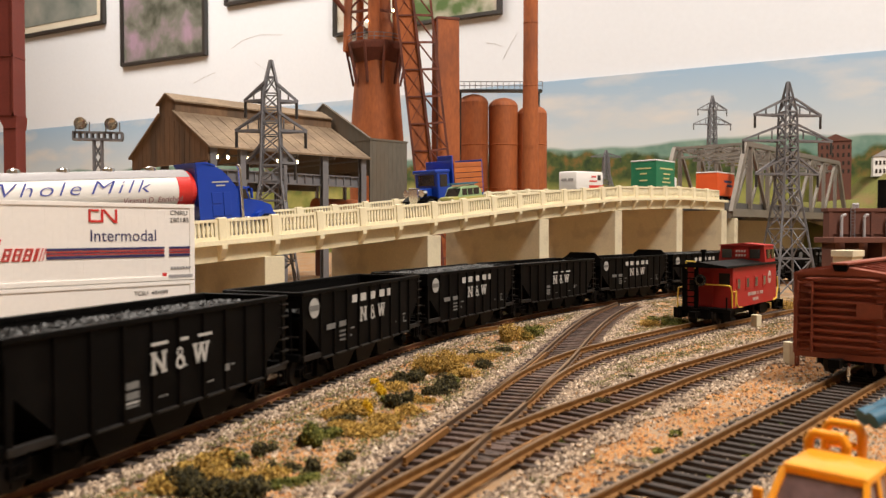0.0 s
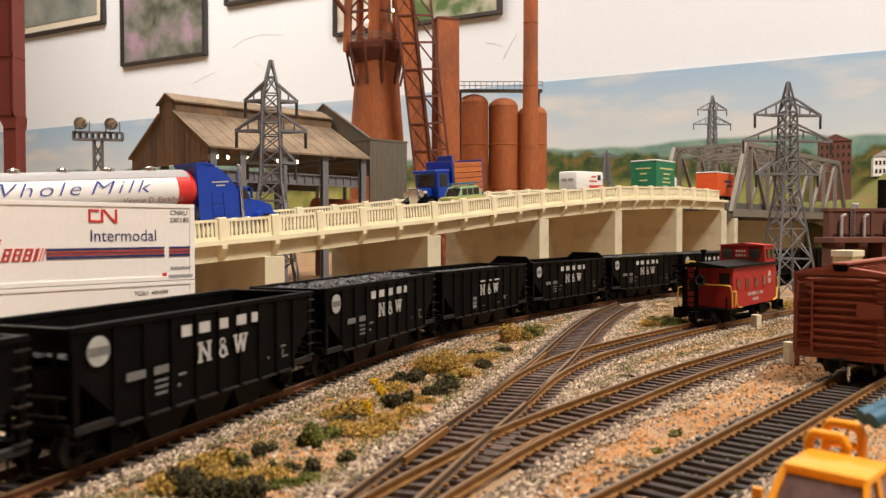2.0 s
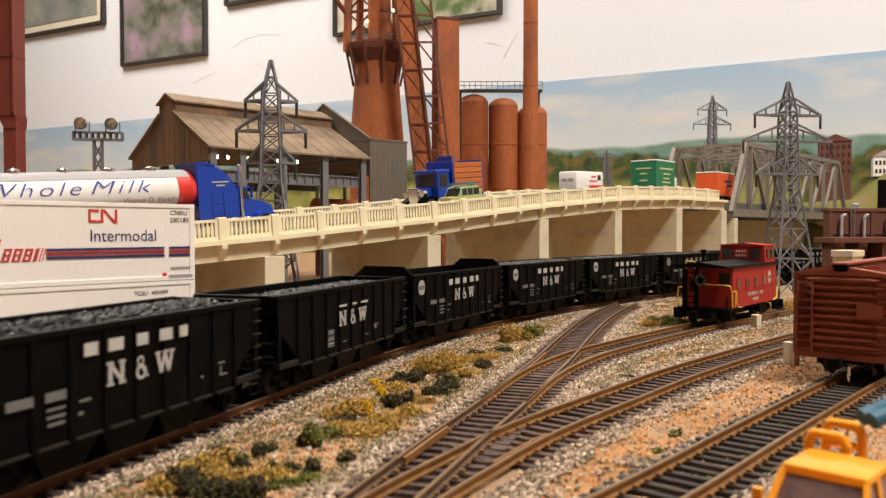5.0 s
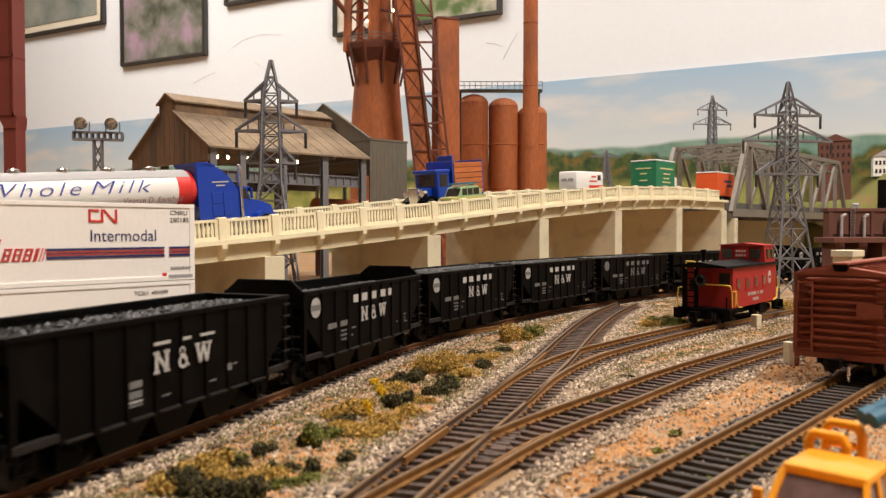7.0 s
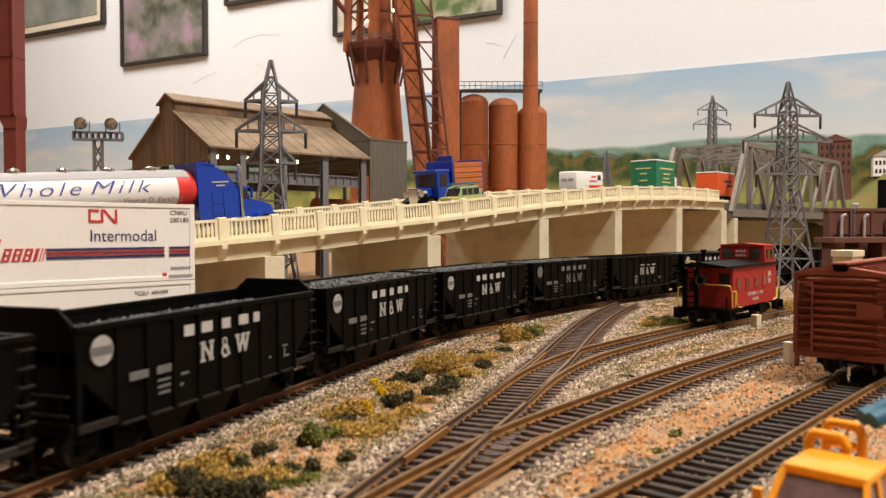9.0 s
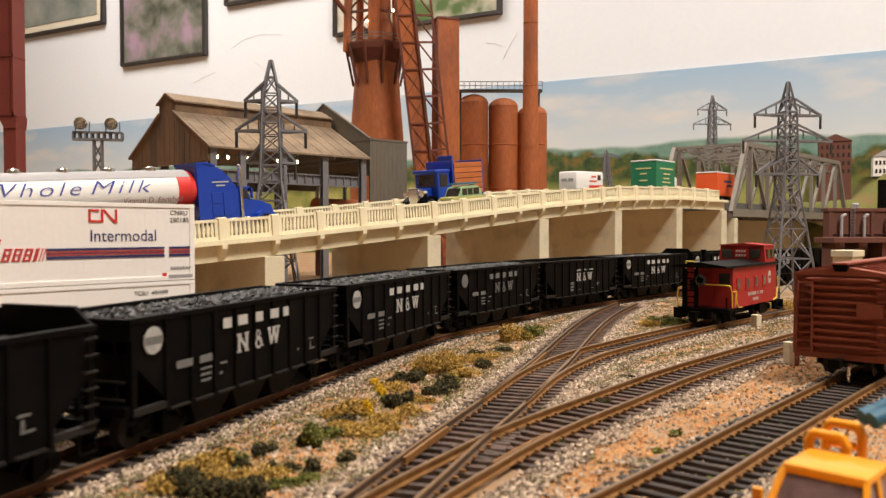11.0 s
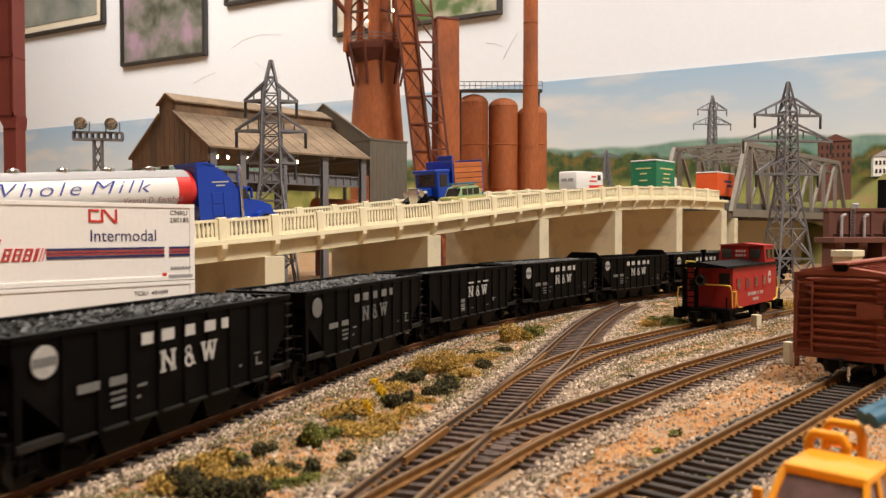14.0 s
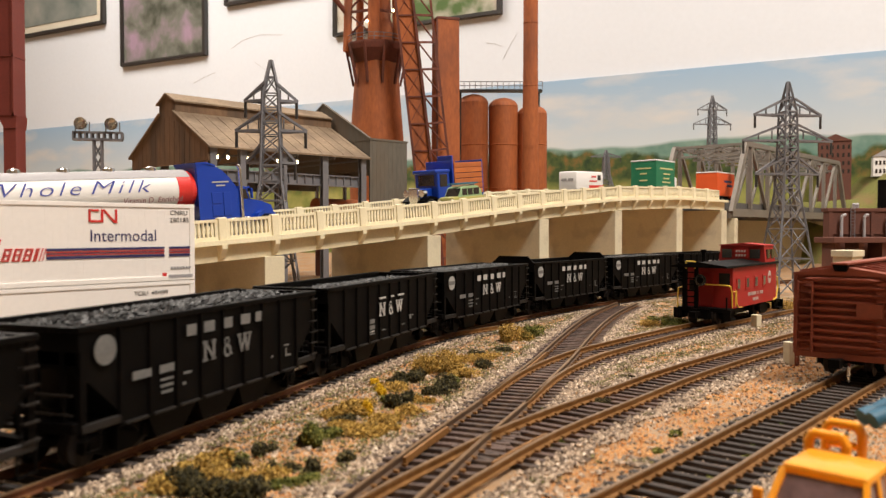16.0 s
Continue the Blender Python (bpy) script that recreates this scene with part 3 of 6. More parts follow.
BUSHES = [    # x, y, radius, height, kind, leaves
    (-71, 196, 3, 4, OCHRE, 110), (-66, 197, 3.2, 6, OLIVE, 160), (-62, 195, 3.5, 5, OLIVE, 160), (-49, 192, 4.5, 5, OLIVE, 220), (-56, 192, 4, 5, OLIVE, 180), (-66, 209, 5, 4.5, OCHRE, 200),
    (-62, 214, 4, 4, OCHRE, 150), (-72, 204, 3, 2.5, OCHRE, 90), (-58.5, 220, 2.6, 4, LEAF, 120), (-56, 217, 2, 3, OLIVE, 80), (-52, 227, 2.6, 4, OLIVE, 130), (-50, 232, 1.5, 2, OLIVE, 50),
    (-40, 237, 2.8, 6, LEAF, 180), (-43, 240, 1.5, 3, OLIVE, 60), (-36, 249, 3.2, 3, LEAF, 110), (-38, 253, 2, 2, OLIVE, 60), (-34.5, 213.6, 2.6, 3.5, OLIVE, 140), (-41, 215, 1.8, 2, OLIVE, 60),
    (-27.6, 221, 2.4, 3.5, OLIVE, 130), (-29, 226, 2, 2, OLIVE, 60), (-39, 201, 2.2, 2, LEAF, 80), (-35, 206, 2.5, 1.5, LEAF, 80), (-43, 199, 1.6, 2, LEAF, 50), (-47, 216, 1.5, 1.5, OLIVE, 50),
    (-26, 254, 6, 2.4, OCHRE, 200), (-30, 257, 5, 2.2, OCHRE, 150), (-20, 252, 4, 2.5, OCHRE, 120), (-35, 281, 4, 4, OCHRE, 160), (-30, 277, 4, 4, OCHRE, 150), (-39, 276, 3, 2.5, OCHRE, 80),
    (-26.8, 278, 2, 5, GOLD, 80), (-24.4, 312, 1.8, 4, GOLD, 60), (-28.9, 333, 2, 3, GOLD, 60), (-15, 272, 0.8, 1.5, GOLD, 15), (-19.6, 290, 3, 5, OLIVE, 170), (-13.8, 300, 2.8, 4.5, OLIVE, 150),
    (-15, 290, 2, 2, OLIVE, 60), (-22, 300, 2, 2.4, LEAF, 60), (-4, 364, 8, 9, OCHRE, 380), (6, 360, 5, 6, OCHRE, 200), (-12, 360, 5, 7, OCHRE, 200), (-3.2, 316, 4.5, 5, OLIVE, 240),
    (2, 322, 4, 4, OLIVE, 180), (5, 337, 3.5, 4, LEAF, 140), (-15.6, 340, 4.5, 5, OLIVE, 200), (-10, 346, 3.5, 4, OLIVE, 140), (19, 375, 3.5, 4, OLIVE, 120), (2, 331, 3, 4, OLIVE, 100),
    (24, 400, 6, 3, OCHRE, 120), (32, 420, 5, 3, OLIVE, 100), (18, 412, 4, 2, OLIVE, 80), (40, 460, 6, 8, OCHRE, 280), (46, 468, 5, 6, OCHRE, 160), (53, 480, 6, 7, LEAF, 260), (48, 464, 3, 5, LEAF, 90),
    (150, 540, 8, 8, LEAF, 360), (158, 530, 6, 6, LEAF, 240), (142, 536, 5, 4, OCHRE, 120), (270, 640, 10, 8, OCHRE, 300), (300, 760, 12, 14, LEAF, 300), (74, 250, 1.6, 2, LEAF, 40),
    (60, 296, 2.6, 2, OLIVE, 70), (70, 205, 1.3, 1, LEAF, 30), (74, 197, 1.5, 1, LEAF, 30), (92, 236, 1.6, 1, LEAF, 30), (127, 270, 1.6, 1, LEAF, 30), (112, 262, 1.4, 1, LEAF, 30), (33, 240, 3, 1.2, LEAF, 60),
    (-20, 268, 5, 2.6, OCHRE, 130), (-12, 281, 4, 2.4, OCHRE, 90), (-22, 322, 5, 3, OCHRE, 130), (-19, 331, 5, 3.5, OLIVE, 130), (9, 350, 5, 4, OCHRE, 150), (12, 386, 6, 3.5, OCHRE, 150),
    (-45, 205, 4, 2.4, OCHRE, 110), (-52, 204, 4, 3, OCHRE, 120), (-58, 203, 4, 4, OCHRE, 120), (-33, 268, 4, 2.4, OLIVE, 90), (-8, 300, 3, 2, OCHRE, 70), (-31, 296, 3.5, 2.2, OCHRE, 80), (63, 232, 1.6, 1, LEAF, 30), (88, 226, 1.2, 1, LEAF, 24), (104, 330, 2.2, 1.2, LEAF, 50), (82, 345, 2.4, 1.2, OLIVE, 50)]
for bx, by, br, bh, bk, bn in BUSHES:
    word = {OCHRE: "dry ochre", OLIVE: "dark olive", LEAF: "bright green", GOLD: "bright yellow flowering"}[bk]
    bush(word + " foam bush beside the track", bx, by, br * {OCHRE: 1.55, GOLD: 1.0}.get(bk, 1.35), bh * (1.3 if bk is OCHRE else 1.15), bk, bn * 8, 0.55)
# ---- coal train ----
SEG = 3.0


def on_main(s):
    """The point on the main line at distance s from the origin of the train's run."""
    k = min(max((s - S0) / SEG, 0), len(MAIN) - 1.001)
    i = int(k)
    return MAIN[i].lerp(MAIN[i + 1], k - i)


HL, HW, ZB, ZT = 60.0, 18.0, 15.0, 40.0    # half length, half width, sill and top of the hopper body
ZS = 12.9                                  # lower edge of the side sheets


def plate(shape, x, z, w, h, y=-HW - 0.05):
    """A painted mark on the near side of the car."""
    return shape.box(x - w / 2, x + w / 2, y - 0.12, y, z - h / 2, z + h / 2)


def hopper(kind, peaked, low=0):
    label = "black steel coal hopper car with white lettering" + (", raised peaked ends" if peaked else ", loaded with coal")
    car = thing("hopper_car", label, "hopper car", group="coal train")
    for side in (-1, 1):
        # the side sheet is cut away under the sloping floor at both ends
        cut = [(-HL, ZT), (-HL, 29.5), (-46, 17.2), (-46, ZS), (46, ZS), (46, 17.2), (HL, 29.5), (HL, ZT)]
        yi, yo = sorted((side * (HW - 1.6), side * (HW - 0.8)))
        part("side_sheet", Shape().prism(cut, 1, yi, yo), M_BLACK, car)
        part("top_chord", Shape().bbox(-HL - 0.6, HL + 0.6, side * (HW - 0.9) - 1.0, side * (HW - 0.9) + 1.0, ZT - 1.1, ZT + 0.5, 0.25), M_BLACK, car)
        for k in (-1, 1):
            part("side_sill", Shape().bbox(min(k * 46, k * HL), max(k * 46, k * HL), side * (HW - 0.9) - 0.9, side * (HW - 0.9) + 0.9, 13.6, 15.7, 0.2), M_SILL, car)
            part("slope_flange", Shape().prism([(k * HL, 29.5), (k * 46, 17.2), (k * 46, 16.2), (k * HL, 28.5)], 1, *sorted((side * (HW - 2.6), side * (HW - 0.7)))), M_BLACK, car)
        for k in range(9):
            x = -46 + k * 11.5
            part("side_rib", Shape().prism([(x - 0.9, side * (HW - 0.9)), (x + 0.9, side * (HW - 0.9)), (x + 0.6, side * HW), (x - 0.6, side * HW)], 2, ZS - 0.2, ZT - 0.8), M_BLACK, car)
            if k < 8:
                # Strip painting the highlight on the side's lower edge, broken at ribs.
                part("bottom_flange", Shape().bbox(x + 1.3, x + 10.2, side * (HW - 0.5) - 0.7, side * (HW - 0.5) + 0.7, ZS - 0.3, ZS + 0.5, 0.15), M_SILL, car)
        for k in (-1, 1):
            part("corner_post", Shape().box(min(k * HL, k * (HL - 2)), max(k * HL, k * (HL - 2)), side * (HW - 1.2) - 0.7, side * (HW - 1.2) + 0.7, ZB - 2.5, ZT), M_BLACK, car)
            if k == -side:
                for r in range(6):
                    rung = Shape().box(min(k * (HL - 4.2), k * (HL + 0.2)), max(k * (HL - 4.2), k * (HL + 0.2)), side * (HW + 0.5) - 0.25, side * (HW + 0.5) + 0.25, ZB + 1 + r * 4.2, ZB + 1.5 + r * 4.2)
                    for q in (4.0, 0.3):
                        rung.box(min(k * (HL - q), k * (HL - q + 0.4)), max(k * (HL - q), k * (HL - q + 0.4)), *sorted((side * (HW - 0.8), side * (HW + 0.5))), ZB + 1 + r * 4.2, ZB + 1.5 + r * 4.2)
                    part("grab_iron", rung, M_WHEELGREY, car, "worn grab iron")
            st = Shape().box(min(k * (HL - 6), k * HL), max(k * (HL - 6), k * HL), side * HW - 0.25, side * HW + 0.25, ZB - 6.5, ZB - 6)
            for q in (0.4, 5.6):
                st.box(min(k * (HL - q), k * (HL - q - 0.4)), max(k * (HL - q), k * (HL - q - 0.4)), side * HW - 0.25, side * HW + 0.25, ZB - 6, ZB - 1)
            part("step", st, M_BLACK, car)
    for k in (-1, 1):
        top = [(-HW + 0.5, ZT), (-HW + 0.5, ZT - 6), (HW - 0.5, ZT - 6), (HW - 0.5, ZT)]
        if peaked:
            top += [(HW - 6, ZT + 4.5), (-HW + 6, ZT + 4.5)]
        part("end_sheet", Shape().prism(top, 0, k * HL - 0.5, k * HL + 0.5), M_BLACK, car)
        part("end_chord", Shape().bbox(k * HL - 1.1, k * HL + 1.1, -HW, HW, ZT - 1.1, ZT + 0.3, 0.25) if not peaked else Shape().bbox(k * HL - 0.9, k * HL + 0.9, -HW + 6, HW - 6, ZT + 3.9, ZT + 4.9, 0.25), M_BLACK, car)
        slope = Shape()
        slope.prism([(k * HL, 30.5), (k * HL, 29.5), (k * 38, 9), (k * 38, 10)], 1, -HW + 1.4, HW - 1.4)
        part("slope_sheet", slope, M_BLACK, car)
        part("end_sill", Shape().bbox(k * HL - 2.0, k * HL + 1.5, -HW + 1, HW - 1, ZB - 1.2, ZB + 1.6, 0.3), M_BLACK, car)
        for y in (-12, -4, 4, 12):
            part("end_post", Shape().box(k * HL - 0.5, k * HL + 0.5, y - 0.5, y + 0.5, ZB + 1, ZT - 6), M_BLACK, car)
        for z in (18.2, 23.0):
            part("grab_iron", Shape().box(k * (HL + 1.2) - 0.3, k * (HL + 1.2) + 0.3, -16, -2, z, z + 0.6), M_WHEELGREY, car)
        part("bolster_web", Shape().box(k * 44 - 0.5, k * 44 + 0.5, -HW + 3, HW - 3, 5.5, 15), M_BLACK, car)
        c = Shape().box(min(k * HL, k * (HL + 6)), max(k * HL, k * (HL + 6)), -1.1, 1.1, ZB - 4, ZB - 1.8)
        c.box(min(k * (HL + 4.5), k * (HL + 7.4)), max(k * (HL + 4.5), k * (HL + 7.4)), -1.9, 1.9, ZB - 4.6, ZB - 1.2)
        part("coupler", c, M_WHEELGREY, car)
    for x in (-22, 0, 22):
        part("hopper_bay", Shape().add([(x - 12, -HW + 2, ZS + 1), (x + 12, -HW + 2, ZS + 1), (x + 12, HW - 2, ZS + 1), (x - 12, HW - 2, ZS + 1), (x - 6, -HW + 4, 5), (x + 6, -HW + 4, 5), (x + 6, HW - 4, 5), (x - 6, HW - 4, 5)],
             [(0, 1, 2, 3), (4, 5, 6, 7), (0, 1, 5, 4), (1, 2, 6, 5), (2, 3, 7, 6), (3, 0, 4, 7)]), M_BLACK, car)
    part("centre_sill", Shape().box(-HL, HL, -2.5, 2.5, ZB - 4, ZB + 1), M_BLACK, car)
    # load
    nx, ny = 40, 12
    load, base = Shape(), ZT - (8.5 if low else 5.5 if peaked else random.choice((2.2, 4.0)))
    v = []
    for i in range(nx + 1):
        for j in range(ny + 1):
            x, y = -HL + 1 + i * (2 * HL - 2) / nx, -HW + 2 + j * (2 * HW - 4) / ny
            v.append((x, y, base + 1.6 * math.cos(y / HW * 1.4) + 1.4 * noise.noise((x / 9, y / 9, peaked * 5.0)) + random.uniform(-0.5, 0.5)))
    load.add(v, [(i * (ny + 1) + j, (i + 1) * (ny + 1) + j, (i + 1) * (ny + 1) + j + 1, i * (ny + 1) + j + 1) for i in range(nx) for j in range(ny)])
    coal = part("coal_bed", load, M_COALBED, car, "black crushed coal load")
    lumps, rng = Shape(), random.Random(5)
    for _ in range(700):
        x, y, r = rng.uniform(-HL + 2, HL - 2), rng.uniform(-HW + 2.5, HW - 2.5), rng.uniform(0.5, 1.3)
        z = base + 1.6 * math.cos(y / HW * 1.4) + 0.6
        n = len(lumps.v)
        lumps.v += [(x + p.x * r * rng.uniform(0.6, 1.3), y + p.y * r * rng.uniform(0.6, 1.3), z + p.z * r * 0.8) for p in STONE]
        lumps.f += [tuple(n + i for i in q) for q in STONE_F]
    tagged(part("coal", lumps, M_COAL, coal), kind="stuff")
    # painted marks on the side towards the layout's edge
    ink = M_FADEMARK if kind == "C" else M_WHITEMARK
    big = Shape()
    for x in (-11.6, -7.2):
        plate(big, x, 26.5, 1.3, 6.2)
        for z in (-2.75, 2.75):
            plate(big, x, 26.5 + z, 2.4, 0.8)
    plate_skew(big, -11.8, -7.0, 29.4, 23.6, 1.4)
    part("first_mark", big, ink, car, "white serifed block mark", at(1.2 - 1.6 * (kind == "B"), 0, 0.6))
    big = Shape()
    ring(big, 1.6, 25.2, 2.1, 1.2)
    ring(big, 1.3, 28.2, 1.4, 0.8)
    plate_skew(big, 2.0, 4.2, 26.4, 23.6, 0.9)
    part("second_mark", big, ink, car, "white looped mark", at(-0.4 - 1.6 * (kind == "B"), 0, 0.6))
    big = Shape()
    for a, c in ((8.2, 9.8), (11.4, 13.0)):
        plate_skew(big, a, c, 29.5, 23.5, 1.3)
        plate_skew(big, c + 1.6, c, 29.5, 23.5, 1.1)
    for x in (8.4, 11.7, 14.4):
        plate(big, x, 29.2, 2.2, 0.8)
    part("third_mark", big, ink, car, "white serifed block mark", at(-0.4 - 1.6 * (kind == "B"), 0, 0.6))
    if kind == "B":
        rows = [(-9.5, 32.4, 7, 0.9, 0), (1.5, 32.4, 3.6, 0.9, 0), (11.5, 32.4, 7, 0.9, 0), (-20.5, 22.6, 5.0, 1.9, 1), (-20.5, 19.9, 5.0, 1.9, 1), (-20.5, 18.0, 5.0, 0.5, 0), (-20.5, 17.0, 5.0, 0.6, 1),
                (23, 20.4, 2.4, 2.2, 1), (26, 21.0, 2.0, 0.6, 1), (14, 17.6, 3.5, 0.5, 1), (-8, 17.4, 4, 0.4, 1)]
    else:
        rows = [(-16.9, 34.5, 4.6, 3.3, 0), (-8.2, 34.6, 5.4, 3.3, 0), (1.8, 34.6, 4.4, 3.3, 0), (11.6, 34.7, 5.4, 3.3, 0), (19.4, 34.7, 3.6, 3.3, 0), (-38.5, 25.0, 7.4, 2.3, 1), (-28.2, 25.0, 6.2, 2.3, 1),
                (-28.2, 22.0, 5.6, 0.7, 1), (-28.2, 20.2, 5.6, 0.8, 1), (-28.2, 18.4, 5.0, 0.8, 1), (-19.0, 22.2, 3.6, 0.7, 1), (-20.5, 19.2, 1.4, 0.9, 1), (38, 22.4, 3.6, 0.6, 1), (39, 18.6, 4.0, 0.6, 1), (37.6, 20.2, 0.9, 2.4, 1), (28, 19.6, 1.2, 0.8, 1)]
        emblem = Shape()
        disc(emblem, -52.1, 33.6, 3.9)
        em = part("emblem", emblem, M_FADEMARK if kind == "C" else M_EMBLEM, car, "round pale emblem")
        part("emblem_band", Shape().box(-55.6, -48.6, -HW - 0.25, -HW - 0.1, 32.5, 34.7), M_FADEMARK, em, "grey band across the emblem")
    for x, z, w, h, dim in rows:
        part("small_mark", plate(Shape(), x, z, w, h), M_FADEMARK if dim else ink, car, "small pale mark")
    for k in (-1, 1):
        bogie = part("bogie", bogie_shape(), M_BLACK, car, m=at(k * 41, 0, 0))
        for a in (-10, 10):
            part("wheelset", wheelset_mesh(), M_STEELW, bogie, m=at(a, 0, 2.5 + 5.2))
    return car


def plate_skew(shape, x0, x1, z0, z1, w):
    y = -HW - 0.05
    v = [(x0 - w / 2, z0), (x0 + w / 2, z0), (x1 + w / 2, z1), (x1 - w / 2, z1)]
    return shape.prism(v, 1, y - 0.12, y)


def disc(shape, x, z, r):
    shape.cyl((x, -HW - 0.05, z), (x, -HW - 0.17, z), r, n=24)


def ring(shape, x, z, r, inner):
    n = 14
    o = [(x + r * math.cos(i * 2 * math.pi / n), z + r * math.sin(i * 2 * math.pi / n)) for i in range(n)]
    q = [(x + inner * math.cos(i * 2 * math.pi / n), z + inner * math.sin(i * 2 * math.pi / n)) for i in range(n)]
    y = -HW - 0.17
    v = [(a, y, b) for a, b in o] + [(a, y, b) for a, b in q]
    shape.add(v, [(i, (i + 1) % n, (i + 1) % n + n, i + n) for i in range(n)])


def bogie_shape():
    s = Shape()
    for y in (-11.5, 11.5):
        s.prism([(-13, 9.5), (-13, 6.5), (-9, 6), (-5, 4), (5, 4), (9, 6), (13, 6.5), (13, 9.5), (8, 10.5), (-8, 10.5)], 1, y - 1, y + 1)
        for x in (-10, 10):
            s.cyl((x, y - 1.6, 7.7), (x, y + 1.6, 7.7), 1.8, n=10)
    return s.box(-3, 3, -11, 11, 6.5, 10.5)


def wheelset_mesh():
    s = Shape()
    for y in (-8.2, 8.2):
        s.cyl((0, y - 1.2, 0), (0, y + 1.2, 0), 5.2, n=20)
        s.cyl((0, y - math.copysign(1.6, y), 0), (0, y - math.copysign(1.0, y), 0), 5.9, n=20)
        s.box(-0.6, 0.6, y - 1.35, y + 1.35, -4.2, 4.2)
    return s.cyl((0, -11, 0), (0, 11, 0), 1.1, n=8)


M_WHEELGREY = mat("worn_iron", (0.018, 0.015, 0.013), 0.5, 0.2, var=0.3)
M_COALBED = mat("coal_bed", (0.004, 0.004, 0.004), 0.6, spec=0.2, var=0.5, scale=200, fine=900, bump=1.0)
CAR_KINDS = [("A", 0), ("B", 0), ("A", 0, 1), ("A", 0), ("B", 0), ("A", 1), ("A", 0), ("A", 0), ("C", 0), ("B", 0), ("A", 0), ("A", 1), ("A", 0), ("B", 0)]
PROTO, TRAIN = {}, []
for ck in CAR_KINDS:
    if ck not in PROTO:
        PROTO[ck] = hopper(*ck)
        TRAIN.append(PROTO[ck])
    else:
        TRAIN.append(copy_thing(PROTO[ck], Matrix()))
PITCH, SPEED, S_FIRST = 133.7, 57.13, -59.8


def car_pose(s, half=41.0):
    a, b = on_main(s - half), on_main(s + half)
    c, d = (a + b) / 2, b - a
    return at(c.x, c.y, 0, math.degrees(math.atan2(d.y, d.x)))


# ---- concrete road bridge ----
EDGE = catmull([(-418, 165), (-312, 284), (-210, 402), (-109, 520), (-6.4, 638), (97.7, 757), (195.9, 875), (298.4, 994), (391, 1090)], 2)
DECK_TOP = [(165, 50), (402, 63.5), (520, 73.8), (638, 86.3), (757, 101), (875, 112), (994, 117.5), (1090, 117)]
ROAD_W = 120.0


def rail_top(y):
    return float(np.interp(y, [a for a, b in DECK_TOP], [b for a, b in DECK_TOP]))


def edge_frame(p, q):
    t = (q - p).normalized()
    return t, Vector((-t.y, t.x, 0))


def lift(line, z):
    return [Vector((p.x, p.y, rail_top(p.y) + z)) for p in line]


def build_bridge():
    br = thing("road_bridge", "cream concrete highway overpass with balustrades on wall piers", "bridge")
    line = [p for p in EDGE if p.y < 1091]
    far = offset(line, -ROAD_W)
    for k, p in enumerate(far):
        far[k] = Vector((p.x, p.y, 0))

    def deck(width, z0, z1, mtl, name, label):
        s, v = Shape(), []
        for p, q in zip(line, far):
            c, d = (p + q) / 2, (q - p).normalized() * width / 2
            for e, zz in ((-1, z0), (1, z0), (1, z1), (-1, z1)):
                r = c + d * e
                v.append((r.x, r.y, rail_top(p.y) + zz))
        n = len(line)
        s.add(v, [(i * 4 + k, i * 4 + (k + 1) % 4, i * 4 + 4 + (k + 1) % 4, i * 4 + 4 + k) for i in range(n - 1) for k in range(4)] + [(0, 1, 2, 3), (4 * n - 1, 4 * n - 2, 4 * n - 3, 4 * n - 4)])
        return part(name, s, mtl, br, label)
    deck(ROAD_W + 5, -16.5, -13.4, M_CONCRETE, "deck_slab", "cream concrete deck slab with a projecting ledge")
    deck(ROAD_W - 8, -13.4, -12.6, M_ROAD, "roadway", "grey asphalt roadway")
    for side, ln in ((0, line), (1, far)):
        # edge girder
        tops = [rail_top(p.y) for p in line]
        v, s = [], Shape()
        for i, p in enumerate(ln):
            t, nrm = edge_frame(ln[max(0, i - 1)], ln[min(len(ln) - 1, i + 1)])
            sgn = 1 if side == 0 else -1
            for o, zz in ((3, -27), (6, -27), (6, -16), (3, -16)):
                r = p + nrm * o * sgn
                v.append((r.x, r.y, tops[i] + zz))
        n = len(ln)
        s.add(v, [(i * 4 + k, i * 4 + (k + 1) % 4, i * 4 + 4 + (k + 1) % 4, i * 4 + 4 + k) for i in range(n - 1) for k in range(4)] + [(0, 1, 2, 3), (4 * n - 1, 4 * n - 2, 4 * n - 3, 4 * n - 4)])
        part("girder", s, M_CONCRETE, br, "plain cream edge girder")
        # parapet panels
        step = 38.9
        idx = [i for i in range(len(line)) if (i * 2.0) % step < 2.0]
        sgn = 1 if side == 0 else -1
        for a, b in zip(idx, idx[1:]):
            p, q = Vector((ln[a].x, ln[a].y, tops[a])), Vector((ln[b].x, ln[b].y, tops[b]))
            d = q - p
            L3 = d.length
            yaw = math.degrees(math.atan2(d.y, d.x))
            pitch = -math.degrees(math.asin(d.z / L3))
            m = at(p.x, p.y, p.z, yaw, 0, pitch)
            pan = Shape().box(4, L3 - 4, -1.1, 1.1, -2.4, -0.6)
            pan.box(4, L3 - 4, -1.1, 1.1, -13.5, -11.2)
            for e in (3.2, L3 - 5.4):
                pan.box(e, e + 2.2, -1.0, 1.0, -13.5, -0.8)
            nb = 9
            for k in range(nb):
                x = 5.5 + (L3 - 11) * (k + 0.5) / nb
                pan.prism([(x - 0.55, -11.2), (x + 0.55, -11.2), (x + 1.0, -8.4), (x + 0.45, -2.4), (x - 0.45, -2.4), (x - 1.0, -8.4)], 1, -0.7, 0.7)
            part("balustrade", pan, M_CONCRETE, br, m=m)
            part("post", Shape().bbox(-3.0, 3.0, -1.9, 1.9, -13.5, 0.4, 0.5), M_CONCRETE, br, m=m)
